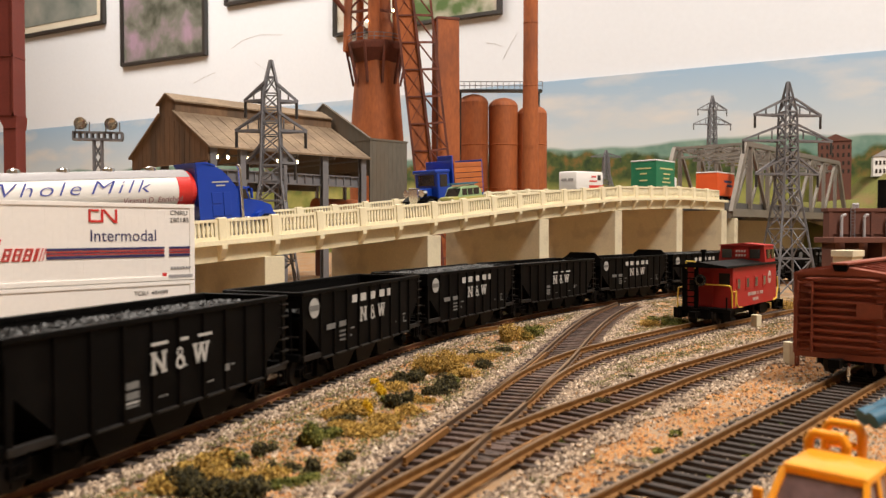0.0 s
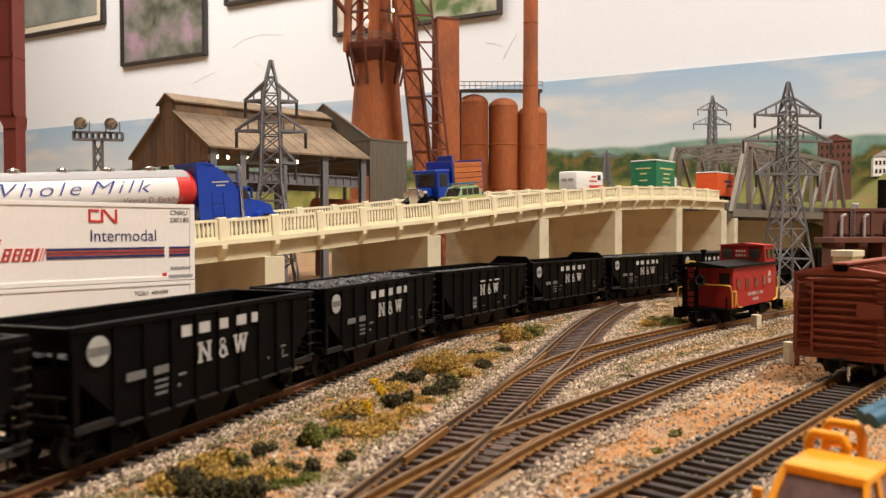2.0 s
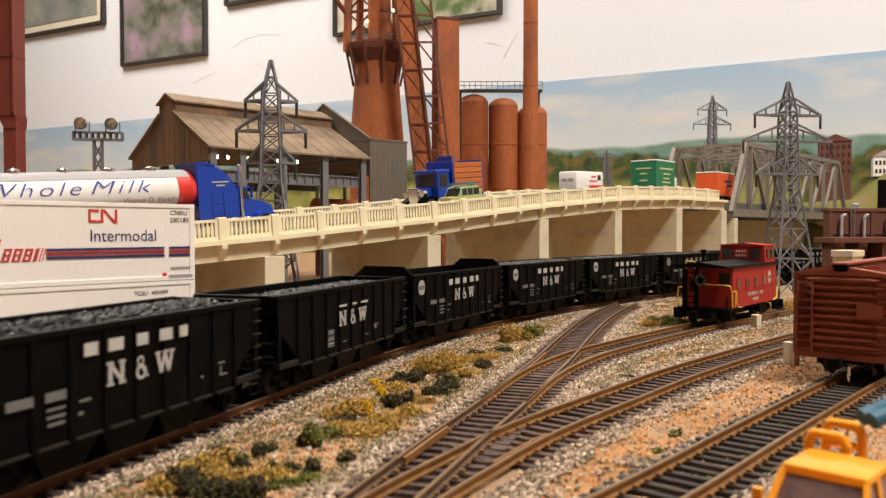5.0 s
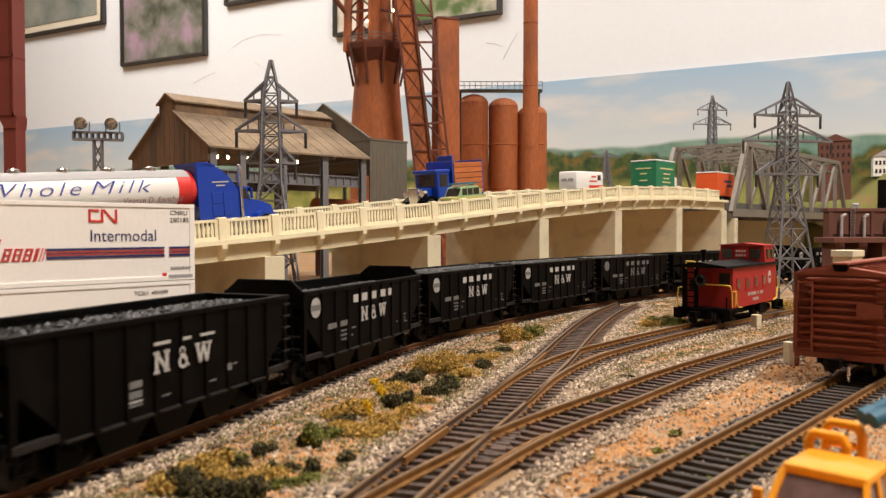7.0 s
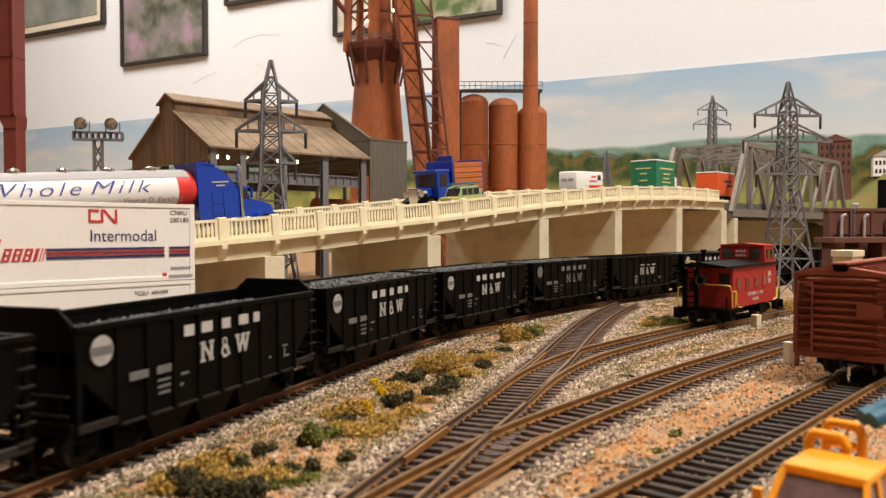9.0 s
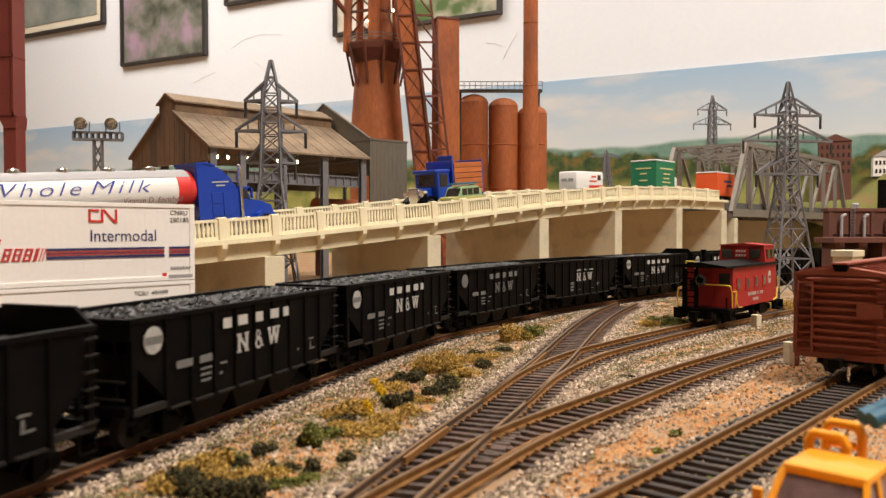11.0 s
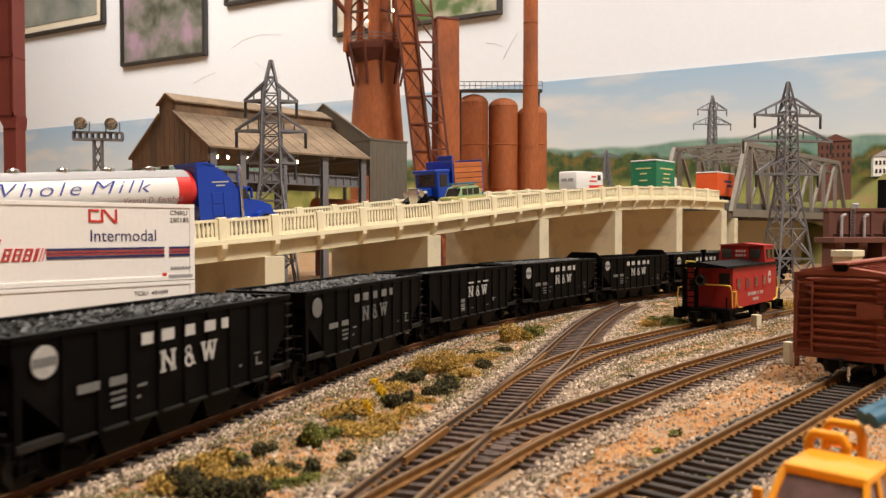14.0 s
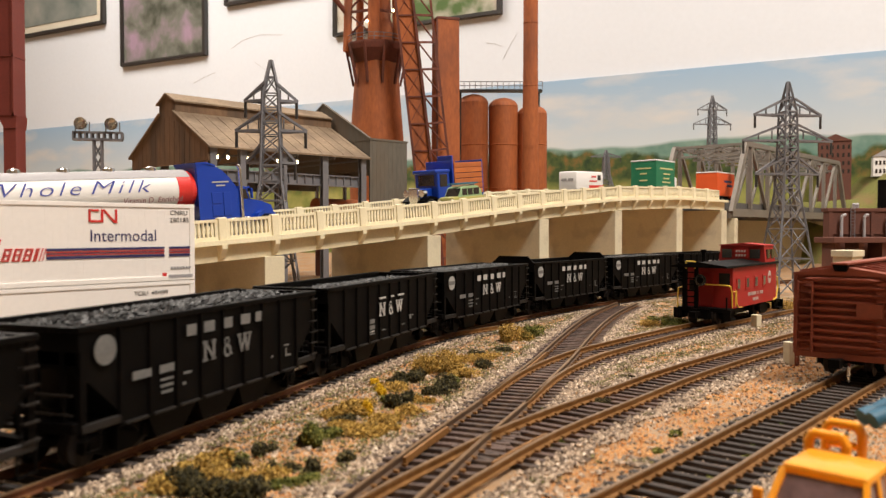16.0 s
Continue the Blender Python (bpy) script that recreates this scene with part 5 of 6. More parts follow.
def mill_shed():
    ob = thing("mill_shed", "weathered open-sided mill shed with monitor roof", "shed", MILL)
    Ln, w, ze, zr = 216.0, 199.0, 154.0, 203.0
    gable = [(0, 138), (w, 138), (w, ze + 4), (w / 2 + 20, 197), (w / 2 + 20, 211), (w / 2, 220), (w / 2 - 20, 211), (w / 2 - 20, 197), (0, ze)]
    part("gable_wall", Shape().prism(gable, 0, -1.5, 1.5), M_SHEDW, ob, "rust-brown corrugated gable wall")
    for a, b in (((-6, ze - 3), (w / 2 - 18, 198)), ((w + 6, ze - 3), (w / 2 + 18, 198))):
        part("roof_slope", Shape().prism([a, b, (b[0], b[1] + 2), (a[0], a[1] + 2)], 0, -4, Ln), M_SHEDR, ob, "tan weathered sheet roof")
    for y in (w / 2 - 20, w / 2 + 20):
        part("monitor_wall", Shape().box(-1, Ln, y - 1, y + 1, 194, 211), M_SHEDW, ob)
    for a, b in (((w / 2 - 24, 209), (w / 2, 220)), ((w / 2 + 24, 209), (w / 2, 220))):
        part("monitor_roof", Shape().prism([a, b, (b[0], b[1] + 1.8), (a[0], a[1] + 1.8)], 0, -4, Ln), M_SHEDR, ob)
    for k in range(14):
        x = k * Ln / 13.5
        part("roof_seam", Shape().prism([(-6, ze - 1), (w / 2 - 21, 199.0), (w / 2 - 21, 199.35), (-6, ze - 0.65)], 0, x - 0.15, x + 0.15), M_SHEDR, ob)
    for k in range(16):
        y = 6 + k * (w - 12) / 15
        top = ze + (199 - ze) * (1 - abs(y - w / 2) / (w / 2)) - 3
        part("siding_seam", Shape().box(-1.75, -1.4, y - 0.2, y + 0.2, 138, top), M_SHEDW, ob)
    for x in (4, 40, 92, 150, 208):
        for y in (2, w - 2):
            c = Shape().box(x - 4, x + 4, y - 3.5, y - 2.3, -2, ze - 2).box(x - 4, x + 4, y + 2.3, y + 3.5, -2, ze - 2).box(x - 0.8, x + 0.8, y - 2.4, y + 2.4, -2, ze - 2)
            part("column", c, M_GREY, ob, "grey steel column")
    for y in (6, w - 6):
        g = Shape().box(0, Ln, y - 3, y + 3, 128, 129.5).box(0, Ln, y - 3, y + 3, 116, 117.5).box(0, Ln, y - 0.7, y + 0.7, 117, 129)
        for k in range(20):
            g.box(k * 11.3, k * 11.3 + 1, y - 2.6, y + 2.6, 117, 129)
        part("crane_beam", g, M_GREY, ob, "grey riveted crane beam")
    for x in (6, 60, 112, 165, 210):
        t = Shape().bar((x, 0, ze - 4), (x, w, ze - 4), 2).bar((x, 0, ze - 4), (x, w / 2, 200), 2).bar((x, w, ze - 4), (x, w / 2, 200), 2)
        part("roof_truss", t, M_GREY, ob)
    for x in (20.5, 33.7, 59.4, 98.4, 125):
        lamp = Shape().lathe(x, 22, [(0.2, 146.2), (1.2, 145.6), (1.6, 144.2), (1.2, 142.8), (0.2, 142.2)], 10)
        b = part("work_lamp", Shape().lathe(x, 22, [(0.4, 153), (0.6, 149), (3, 147.2), (0.4, 147.1)], 12), M_GREY, ob)
        part("bulb", lamp, M_BULB, b, "small glowing bulb", smooth=True)
    return ob


def mill_house():
    ob = thing("mill_house", "grey galvanised gabled mill building", "building", MILL @ at(218, 0, 0))
    Ln, w = 62.0, 199.0
    part("end_wall", Shape().prism([(0, 138), (w, 138), (w, 177), (w / 2, 231), (0, 177)], 0, 0, 2), M_ZINC, ob, "dark weathered gable wall")
    part("side_wall", Shape().box(0, Ln, -1.2, 1.2, -2, 177), M_ZINC, ob)
    part("side_wall", Shape().box(0, Ln, w - 1.2, w + 1.2, 120, 177), M_ZINC, ob)
    part("end_wall", Shape().box(Ln - 2, Ln, 0, w, 138, 177), M_ZINC, ob)
    for y in (60, 130, w):
        part("corner_column", Shape().box(Ln - 5, Ln - 2, y - 2.5, y + 2.5, -2, 138), M_GREY, ob, "grey steel column")
    part("roof", Shape().box(-0.5, Ln + 1, -2, w + 2, 176.5, 179), M_ZINC, ob, "flat sheet roof behind the gable")
    part("coping", Shape().prism([(0, 177), (w / 2, 231), (w, 177), (w, 179.5), (w / 2, 233.5), (0, 179.5)], 0, -1, 3), M_ZINC, ob)
    for k in range(9):
        part("siding_seam", Shape().box(4 + k * 6.6, 4.3 + k * 6.6, -1.4, -1.1, -2, 176), M_ZINC, ob)
    return ob


def blast_furnace():
    ob = thing("blast_furnace", "rust-red blast furnace with top works and platform", "blast furnace", at(-104, 1250, 0))
    part("stack_shell", Shape().lathe(0, 0, [(40, -2), (43, 150), (42, 203), (33, 322), (33, 330)], 40), M_RUST, ob, smooth=True)
    part("collar", Shape().lathe(0, 0, [(34, 322), (47, 340), (49, 348), (49, 351), (30, 351)], 10), M_RUSTD, ob, "dark flared collar platform")
    for k in range(10):
        a = 2 * math.pi * k / 10
        part("bracket", Shape().bar((36.5 * math.cos(a), 36.5 * math.sin(a), 288), (48 * math.cos(a), 48 * math.sin(a), 345), 3.5), M_RUSTD, ob)
    rail = Shape()
    for k in range(20):
        a, b = 2 * math.pi * k / 20, 2 * math.pi * (k + 1) / 20
        rail.bar((47 * math.cos(a), 47 * math.sin(a), 351), (47 * math.cos(a), 47 * math.sin(a), 362), 0.9)
        for z in (356, 362):
            rail.bar((47 * math.cos(a), 47 * math.sin(a), z), (47 * math.cos(b), 47 * math.sin(b), z), 0.9)
    part("railing", rail, M_GREY, ob, "thin platform railing")
    for x, y, r in ((-45, -12, 6.5), (-2, -30, 9), (34, -16, 6.5), (-30, 26, 6), (30, 26, 6)):
        part("downcomer", Shape().cyl((x, y, 340), (x * 0.9, y * 0.9, 520), r, n=18), M_RUST, ob, "rust-red gas pipe", smooth=True)
    part("top_bell", Shape().lathe(10, 0, [(26, 351), (24, 368), (12, 392), (12, 430), (20, 446), (20, 520)], 28), M_RUST, ob, smooth=True)
    part("side_pipe", Shape().cyl((-45, -10, 398), (-80, -30, 440), 4, n=12), M_RUSTD, ob)
    br = Shape()
    for z0, z1 in ((360, 400), (400, 440), (440, 480)):
        br.bar((-45, -12, z0), (-2, -30, z1), 2.4).bar((-2, -30, z0), (-45, -12, z1), 2.4).bar((-45, -12, z1), (-2, -30, z1), 3.5).bar((-2, -30, z1), (34, -16, z1), 3.5)
    part("top_bracing", br, M_RUSTD, ob)
    for x, z in ((-12, 382), (28, 398)):
        h = part("lamp_holder", Shape().cyl((x, -36, z + 1), (x, -36, z + 5), 1, n=8).bar((x, -36, z + 4), (x, -26, z + 4), 1), M_RUSTD, ob)
        part("bulb", Shape().lathe(x, -36, [(0.3, z + 1), (2.0, z - 0.6), (2.0, z - 2), (0.3, z - 3.2)], 10), M_BULB, h, "small glowing bulb", smooth=True)
    return ob


def skip_hoist():
    ob = thing("skip_hoist", "rust-red inclined skip hoist truss", "hoist", at(0, 1180, 0))
    part("track_plate", Shape().add([(-23, -1, -2), (1, -1, -2), (-53, -1, 470), (-77, -1, 470), (-23, 1, -2), (1, 1, -2), (-53, 1, 470), (-77, 1, 470)],
         [(0, 1, 2, 3), (7, 6, 5, 4), (0, 4, 5, 1), (1, 5, 6, 2), (2, 6, 7, 3), (3, 7, 4, 0)]), M_RUST, ob, "rusty plate with faint lattice")
    for x, y in ((-24, -3), (2, -3), (28, 22)):
        part("chord", Shape().bar((x, y, -2), (x - 54, y, 470), 3.6), M_RUSTD, ob)
    n = 11
    for k in range(n):
        z0, z1 = 20 + k * 40, 60 + k * 40
        s0, s1 = -54 * z0 / 470, -54 * z1 / 470
        part("brace", Shape().bar((2 + s0, -3, z0), (28 + s0, 22, z0 + 6), 3.0), M_RUSTD, ob)
        part("brace", Shape().bar((28 + s0, 22, z0 + 6), (2 + s1, -3, z1), 1.8), M_RUSTD, ob)
        part("plate_brace", Shape().bar((-24 + s0, -2, z0), (2 + s0, -2, z0), 2.0), M_RUSTD, ob)
        part("plate_brace", Shape().bar((-24 + s0, -1.6, z0), (2 + s1, -1.6, z1), 0.8), M_RUSTD, ob)
        part("plate_brace", Shape().bar((2 + s0, -1.6, z0), (-24 + s1, -1.6, z1), 0.8), M_RUSTD, ob)
    return ob


mill_shed()
mill_house()
blast_furnace()
skip_hoist()
duct = thing("gas_duct", "tall square rust-red gas duct tower", "duct tower", at(4, 1235, 0, 18))
part("shaft", Shape().add([(-19, -16, -2), (19, -16, -2), (19, 16, -2), (-19, 16, -2), (-17, -15, 386), (17, -15, 386), (17, 15, 386), (-17, 15, 386)],
     [(0, 1, 2, 3), (7, 6, 5, 4), (0, 4, 5, 1), (1, 5, 6, 2), (2, 6, 7, 3), (3, 7, 4, 0)]), M_RUST, duct)
part("cap", Shape().bbox(-18, 18, -16, 16, 385, 389, 0.5), M_RUSTD, duct)
part("rib", Shape().box(-20, -17.2, -16.8, -14.8, -2, 385), M_RUSTD, duct)
for sx, sz in ((50, 284), (98.5, 278), (146, 266)):
    st = thing("hot_stove", "rust-red domed cylindrical stove", "stove tower", at(sx, 1300, 0), "hot stoves")
    part("shell", Shape().lathe(0, 0, [(24, -2), (24, sz - 15)], 40), M_RUST, st, smooth=True)
    part("dome", Shape().lathe(0, 0, [(24.5, sz - 15)] + [(24 * math.cos(radians(a)), sz - 15 + 15 * math.sin(radians(a))) for a in range(6, 90, 12)], 40), M_RUST, st, smooth=True)
    for z in (60, 130, 200):
        part("band", Shape().lathe(0, 0, [(24.1, z), (24.7, z + 0.4), (24.7, z + 1.2), (24.1, z + 1.6)], 40), M_RUST, st, smooth=True)
stack = thing("chimney_stack", "tall slim rust-red steel chimney", "chimney", at(126.5, 1150, 0))
part("shaft", Shape().lathe(0, 0, [(13.5, -2), (12.4, 120), (10.6, 300), (10.4, 520)], 28), M_RUST, stack, smooth=True)
for z in (90, 180, 270, 360):
    part("seam", Shape().lathe(0, 0, [(12.5 - z * 0.005, z), (12.9 - z * 0.005, z + 0.5), (12.5 - z * 0.005, z + 1)], 28), M_RUST, stack, smooth=True)
cat = thing("stove_catwalk", "dark steel catwalk with railings over the stoves", "catwalk", at(25, 1285, 0))
part("walkway", Shape().box(0, 135, -6, 6, 285, 289), M_FRAME, cat)
cr = Shape()
for k in range(16):
    cr.bar((k * 9, -6, 289), (k * 9, -6, 301), 1.1)
for z in (294.5, 301):
    cr.bar((0, -6, z), (135, -6, z), 1.1)
part("railing", cr, M_GREY, cat)
for x in (3, 130):
    part("post", Shape().box(x - 2, x + 2, 3, 6, -2, 286), M_FRAME, cat)
pipe = thing("ground_pipe", "rust-red horizontal gas main by the shed", "pipe", at(-150, 1130, 0, 44))
part("main", Shape().cyl((-40, 0, 96), (60, 0, 96), 11, n=20), M_RUST, pipe, smooth=True)
for x in (-30, 40):
    part("saddle", Shape().box(x - 3, x + 3, -8, 8, -2, 88), M_RUSTD, pipe)


# ---- power pylons ----
def pylon(label, x, y, z, h, k, rz, arms=((0.844, 36), (0.723, 48), (0.567, 34))):
    ob = thing("power_pylon", label, "pylon", at(x, y, z, rz), "power pylons")
    zw, zs = 0.5 * h, 0.86 * h

    def half(q):
        if q < zw:
            return (21.5 - 13.5 * q / zw) * k
        if q < zs:
            return (8.0 - 2 * (q - zw) / (zs - zw)) * k
        return max(0.8, 6.0 * k * (1 - (q - zs) / (h - zs)))
    levels = [0, 0.17, 0.31, 0.42, 0.5, 0.565, 0.63, 0.69, 0.745, 0.8, 0.86, 0.93, 1.0]
    for sx in (-1, 1):
        for sy in (-1, 1):
            leg = Shape()
            for a, b in ((0, zw), (zw, zs), (zs, h)):
                leg.bar((sx * half(a), sy * half(a), a), (sx * half(b), sy * half(b), b), 1.8)
            part("leg", leg, M_GREY, ob)
    for a, b in zip(levels, levels[1:]):
        a, b = a * h, b * h
        ha, hb = half(a), half(b)
        s = Shape()
        for u, v in (((-1, -1), (1, -1)), ((1, -1), (1, 1)), ((1, 1), (-1, 1)), ((-1, 1), (-1, -1))):
            s.bar((u[0] * ha, u[1] * ha, a), (v[0] * hb, v[1] * hb, b), 1.0).bar((v[0] * ha, v[1] * ha, a), (u[0] * hb, u[1] * hb, b), 1.0)
            s.bar((u[0] * hb, u[1] * hb, b), (v[0] * hb, v[1] * hb, b), 1.1)
        part("lattice", s, M_GREY, ob)
    for f, r in arms:
        q = f * h
        for sx in (-1, 1):
            s = Shape()
            for sy in (-1, 1):
                s.bar((sx * half(q), sy * half(q), q), (sx * r, 0, q), 1.9 * k)
                s.bar((sx * half(q + 0.075 * h), sy * half(q), q + 0.075 * h), (sx * r, 0, q + 0.5), 1.7 * k)
            for e in (0.35, 0.65):
                s.bar((sx * r * e, 0, q), (sx * r * e, 0, q + 0.075 * h * (1 - e)), 1.1 * k)
            arm = part("crossarm", s, M_GREY, ob)
            part("insulator", Shape().cyl((sx * (r - 1), 0, q), (sx * (r - 1), 0, q - 13 * k), 1.2 * k, n=8), M_FRAME, arm, "dark hanging insulator")
    return ob


pylon("grey lattice power pylon beside the road bridge", -154, 712, -1, 216, 1.15, 6, ((0.83, 23.5), (0.707, 31.5), (0.575, 22)))
pylon("grey lattice power pylon near the caboose siding", 343, 790, -1, 211, 1.0, 8)
pylon("distant grey lattice pylon beyond the truss bridge", 495, 1460, 120, 189, 0.82, 8, ((0.86, 29), (0.72, 37)))
pylon("small grey pylon standing on the far hillside", 300, 1460, 120, 89, 0.7, 8, ((0.86, 29),))


# ---- far hillside under the backdrop ----
def hillside():
    s, nx, ny = Shape(), 60, 14
    v = []
    for i in range(nx + 1):
        for j in range(ny + 1):
            x = -150 + i * 1500 / nx
            y = wall_y(x) - 6 - j * (190 if x > 150 else 150) / ny
            e = min(1, (ny - j) / 6)
            v.append((x, y, (121 + 50 * min(1, max(0, (x - 815) / 25))) * e ** 0.8 + 5 * noise.noise((x / 60, y / 60, 1)) * e - 2))
    s.add(v, [(i * (ny + 1) + j, (i + 1) * (ny + 1) + j, (i + 1) * (ny + 1) + j + 1, i * (ny + 1) + j + 1) for i in range(nx) for j in range(ny)])
    solid("hillside", s, mat("hill_grass", (0.17, 0.17, 0.045), 0.95, var=0.35, scale=20, fine=400, bump=0.8, dirt=(0.22, 0.14, 0.06)), "grassy low hillside in front of the backdrop", kind="structure", smooth=True)


hillside()
for hx, hw, hz, hm, lab in ((782, 58, 238, M_BRICK, "brown brick mill building on the far hill"), (860, 44, 200, M_WHITE, "white frame building on the far hill")):
    hy = wall_y(hx) - 70
    hb = thing("far_building", lab, "building", at(hx, hy, 118 + (50 if hm is M_WHITE else 0), -20))
    hz = hz if hm is M_BRICK else hz - 50 + 4
    part("wall", Shape().box(-hw / 2, hw / 2, -15, 15, -2, hz - 118), hm, hb)
    part("roof", Shape().prism([(-hw / 2 - 2, hz - 118), (hw / 2 + 2, hz - 118), (0, hz - 104)], 1, -17, 17), M_BRICK if hm is M_BRICK else M_GREYTOP, hb)
    for r in range(4 if hm is M_BRICK else 2):
        for k in range(6):
            wx, wz = -hw / 2 + 5 + k * (hw - 10) / 5, hz - 118 - 12 - r * 16
            part("window", Shape().box(wx - 2, wx + 2, -15.6, -14.8, wz - 4, wz + 4), M_GLASS, hb)


# ---- vehicles on the road bridge ----
def deck_pose(y, lane, back=0.0):
    """On the roadway abreast of the edge point at y; lane mm in from the near edge."""
    i = near_index(EDGE, y)
    t = (EDGE[i + 4] - EDGE[i - 4]).normalized()
    p = EDGE[i] + Vector((-t.y, t.x, 0)) * lane
    dz = rail_top(EDGE[i + 10].y) - rail_top(EDGE[i - 10].y)
    return at(p.x, p.y, rail_top(y) - 12.6, math.degrees(math.atan2(t.y, t.x)), 0, -math.degrees(math.atan2(dz, 40.0)))


def wheel(parent, x, y, r, w=4.0):
    t = part("wheel", Shape().cyl((x, y - w / 2, r), (x, y + w / 2, r), r, n=20), M_TYRE, parent, "black rubber tyre")
    part("hub", Shape().cyl((x, y - w / 2 - 0.3, r), (x, y + w / 2 + 0.3, r), r * 0.5, n=12), M_CHROME, t, "bright hub")


def milk_tanker():
    ob = thing("milk_tanker", "white and red milk tank trailer behind a blue tractor", "tanker truck", deck_pose(522, 60))
    # tractor: x forward
    prof = [(-30, 9), (2, 9), (2, 29), (-1, 34), (-5, 39), (-10, 43.5), (-16, 47), (-23, 49), (-30, 48.6)]
    cab = part("sleeper_cab", Shape().prism(prof, 1, -13, 13), M_BLUE, ob, "blue sleeper cab with curved roof fairing")
    part("fairing_lip", Shape().prism([(-31, 47.4), (-23, 48.6), (-16, 46.6), (-15.6, 47.6), (-23, 49.8), (-31, 49.4)], 1, -13.5, 13.5), M_BLUE, cab)
    for x0, x1, z0, z1 in ((-20, -13, 13, 20), (-20, -13, 21.5, 29), (-11, -5, 13, 29)):
        part("panel", Shape().bbox(x0, x1, -13.5, -12.9, z0, z1, 0.2), M_BLUE, cab)
    part("side_mark", Shape().box(-19, -6, -13.3, -13, 35.6, 36.6).box(-16, -9, -13.3, -13, 33.2, 34.2), M_WHITEMARK, cab, "small pale marks")
    part("grille_panel", Shape().bbox(-30.6, -29.6, -12, 12, 30, 46, 0.3), M_BLUE, cab)
    day = part("day_cab", Shape().prism([(2, 9), (12, 9), (12, 24), (9.6, 31.5), (7.5, 32.6), (2, 32.8)], 1, -11.6, 11.6), M_BLUE, ob, "blue day cab")
    part("visor", Shape().bbox(8.2, 12.4, -11.8, 11.8, 31, 32.2, 0.3), M_BLUE, day)
    for y in (-11.8, 11.8):
        part("door_window", Shape().prism([(4, 24), (10.4, 24), (8.6, 30.6), (4, 30.8)], 1, y - 0.2, y + 0.2), M_GLASS, day, "dark door window")
        part("door", Shape().bbox(3.4, 11.2, y - 0.35, y + 0.35, 10, 23.2, 0.2), M_BLUE, day)
    part("bonnet", Shape().prism([(12, 9), (30, 9), (33, 11), (33.4, 15), (32, 18.4), (24, 21.4), (12, 24)], 1, -8.6, 8.6), M_BLUE, ob, "blue sloping bonnet")
    part("windscreen", Shape().prism([(9.9, 31), (12.1, 24.2), (12.6, 24.4), (10.4, 31.2)], 1, -10, 10), M_GLASS, ob)
    for y in (-13.8, 13.8):
        part("exhaust", Shape().tube([(3.4, y, 10), (3.4, y, 44), (2.6, y, 46.4), (1.0, y, 47.6)], 1.25, 12), M_CHROME, ob, "chrome exhaust stack", smooth=True)
    for y in (-11, 11):
        part("mirror", Shape().bbox(11.5, 12.8, y - 3.4 if y < 0 else y + 1.4, y - 1.4 if y < 0 else y + 3.4, 24, 31, 0.2), M_BLUE, ob)
        part("fuel_tank", Shape().cyl((-6, y, 8), (9, y, 8), 4, n=16), M_CHROME, ob, smooth=True)
        part("fender", Shape().prism([(14, 8), (17, 13), (22, 15.4), (28, 15), (33, 11), (34, 7), (32.4, 7), (28, 12), (22, 12.6), (18, 10.5), (16, 8)], 1, y - 3, y + 3), M_BLUE, ob)
        part("headlamp", Shape().cyl((33, y * 0.8, 11), (34.4, y * 0.8, 11), 1.7, n=14), M_CHROME, ob)
        for x in (25, -34, -46):
            wheel(ob, x, y * 1.04, 5.6)
    part("chassis", Shape().box(-52, 32, -5, 5, 6, 10), M_BLACK, ob)
    part("bumper", Shape().bbox(34, 35.4, -11.5, 11.5, 4.6, 8, 0.3), M_CHROME, ob)
    # tank
    tank = part("tank_shell", Shape().cyl((-205, 0, 32), (-44, 0, 32), 13.2, n=40), M_WHITE, ob, "white cylindrical tank", smooth=True)
    part("tank_top", Shape().prism([(13.5 * math.sin(radians(a)), 32 + 13.5 * math.cos(radians(a))) for a in range(-52, 53, 4)], 0, -205, -34), M_GREYTOP, tank, "grey walkway top")
    cap = Shape()
    prof = [(-44.0, 13.35), (-34.0, 13.3), (-30.5, 12.4), (-28.5, 10.2), (-27.4, 6.5), (-27, 0.5)]
    for (xa, ra), (xb, rb) in zip(prof, prof[1:]):
        cap.cyl((xa, 0, 32), (xb, 0, 32), ra, rb, n=40, cap=False)
    part("end_cap", cap, M_RED, tank, "red rounded tank end", smooth=True)
    for x in (-140, -112, -84, -56):
        part("hatch", Shape().lathe(x, 0, [(3.6, 45), (3.6, 47), (2.2, 47.6), (0.4, 48.2)], 14), M_CHROME, tank, "bright top hatch")
    part("trailer_frame", Shape().box(-165, -46, -8, 8, 11, 19), M_GREYTOP, ob)
    for x in (-150, -138):
        for y in (-11.5, 11.5):
            wheel(ob, x, y, 5.6)
    face = pose(0, 0, 0, 90)
    blue = mat("script_blue", (0.06, 0.085, 0.38), 0.5, var=0.1, bump=0)
    brown = mat("script_brown", (0.25, 0.12, 0.12), 0.5, var=0.1, bump=0)
    words("lettering", "Whole", 11.6, blue, ob, at(-164, -13.4, 31.2) @ face, "blue script lettering", 1.45, 0.3, 1.25, -0.16)
    words("lettering", "Milk", 11.6, blue, ob, at(-104, -13.4, 31.2) @ face, "blue script lettering", 1.65, 0.3, 1.22, -0.16)
    words("small_lettering", "Vitamin D  Enriched", 5.0, brown, ob, at(-83, -12.9, 24.5) @ face, "small brown lettering", 1.0, 0.25)
    return ob


milk_tanker()


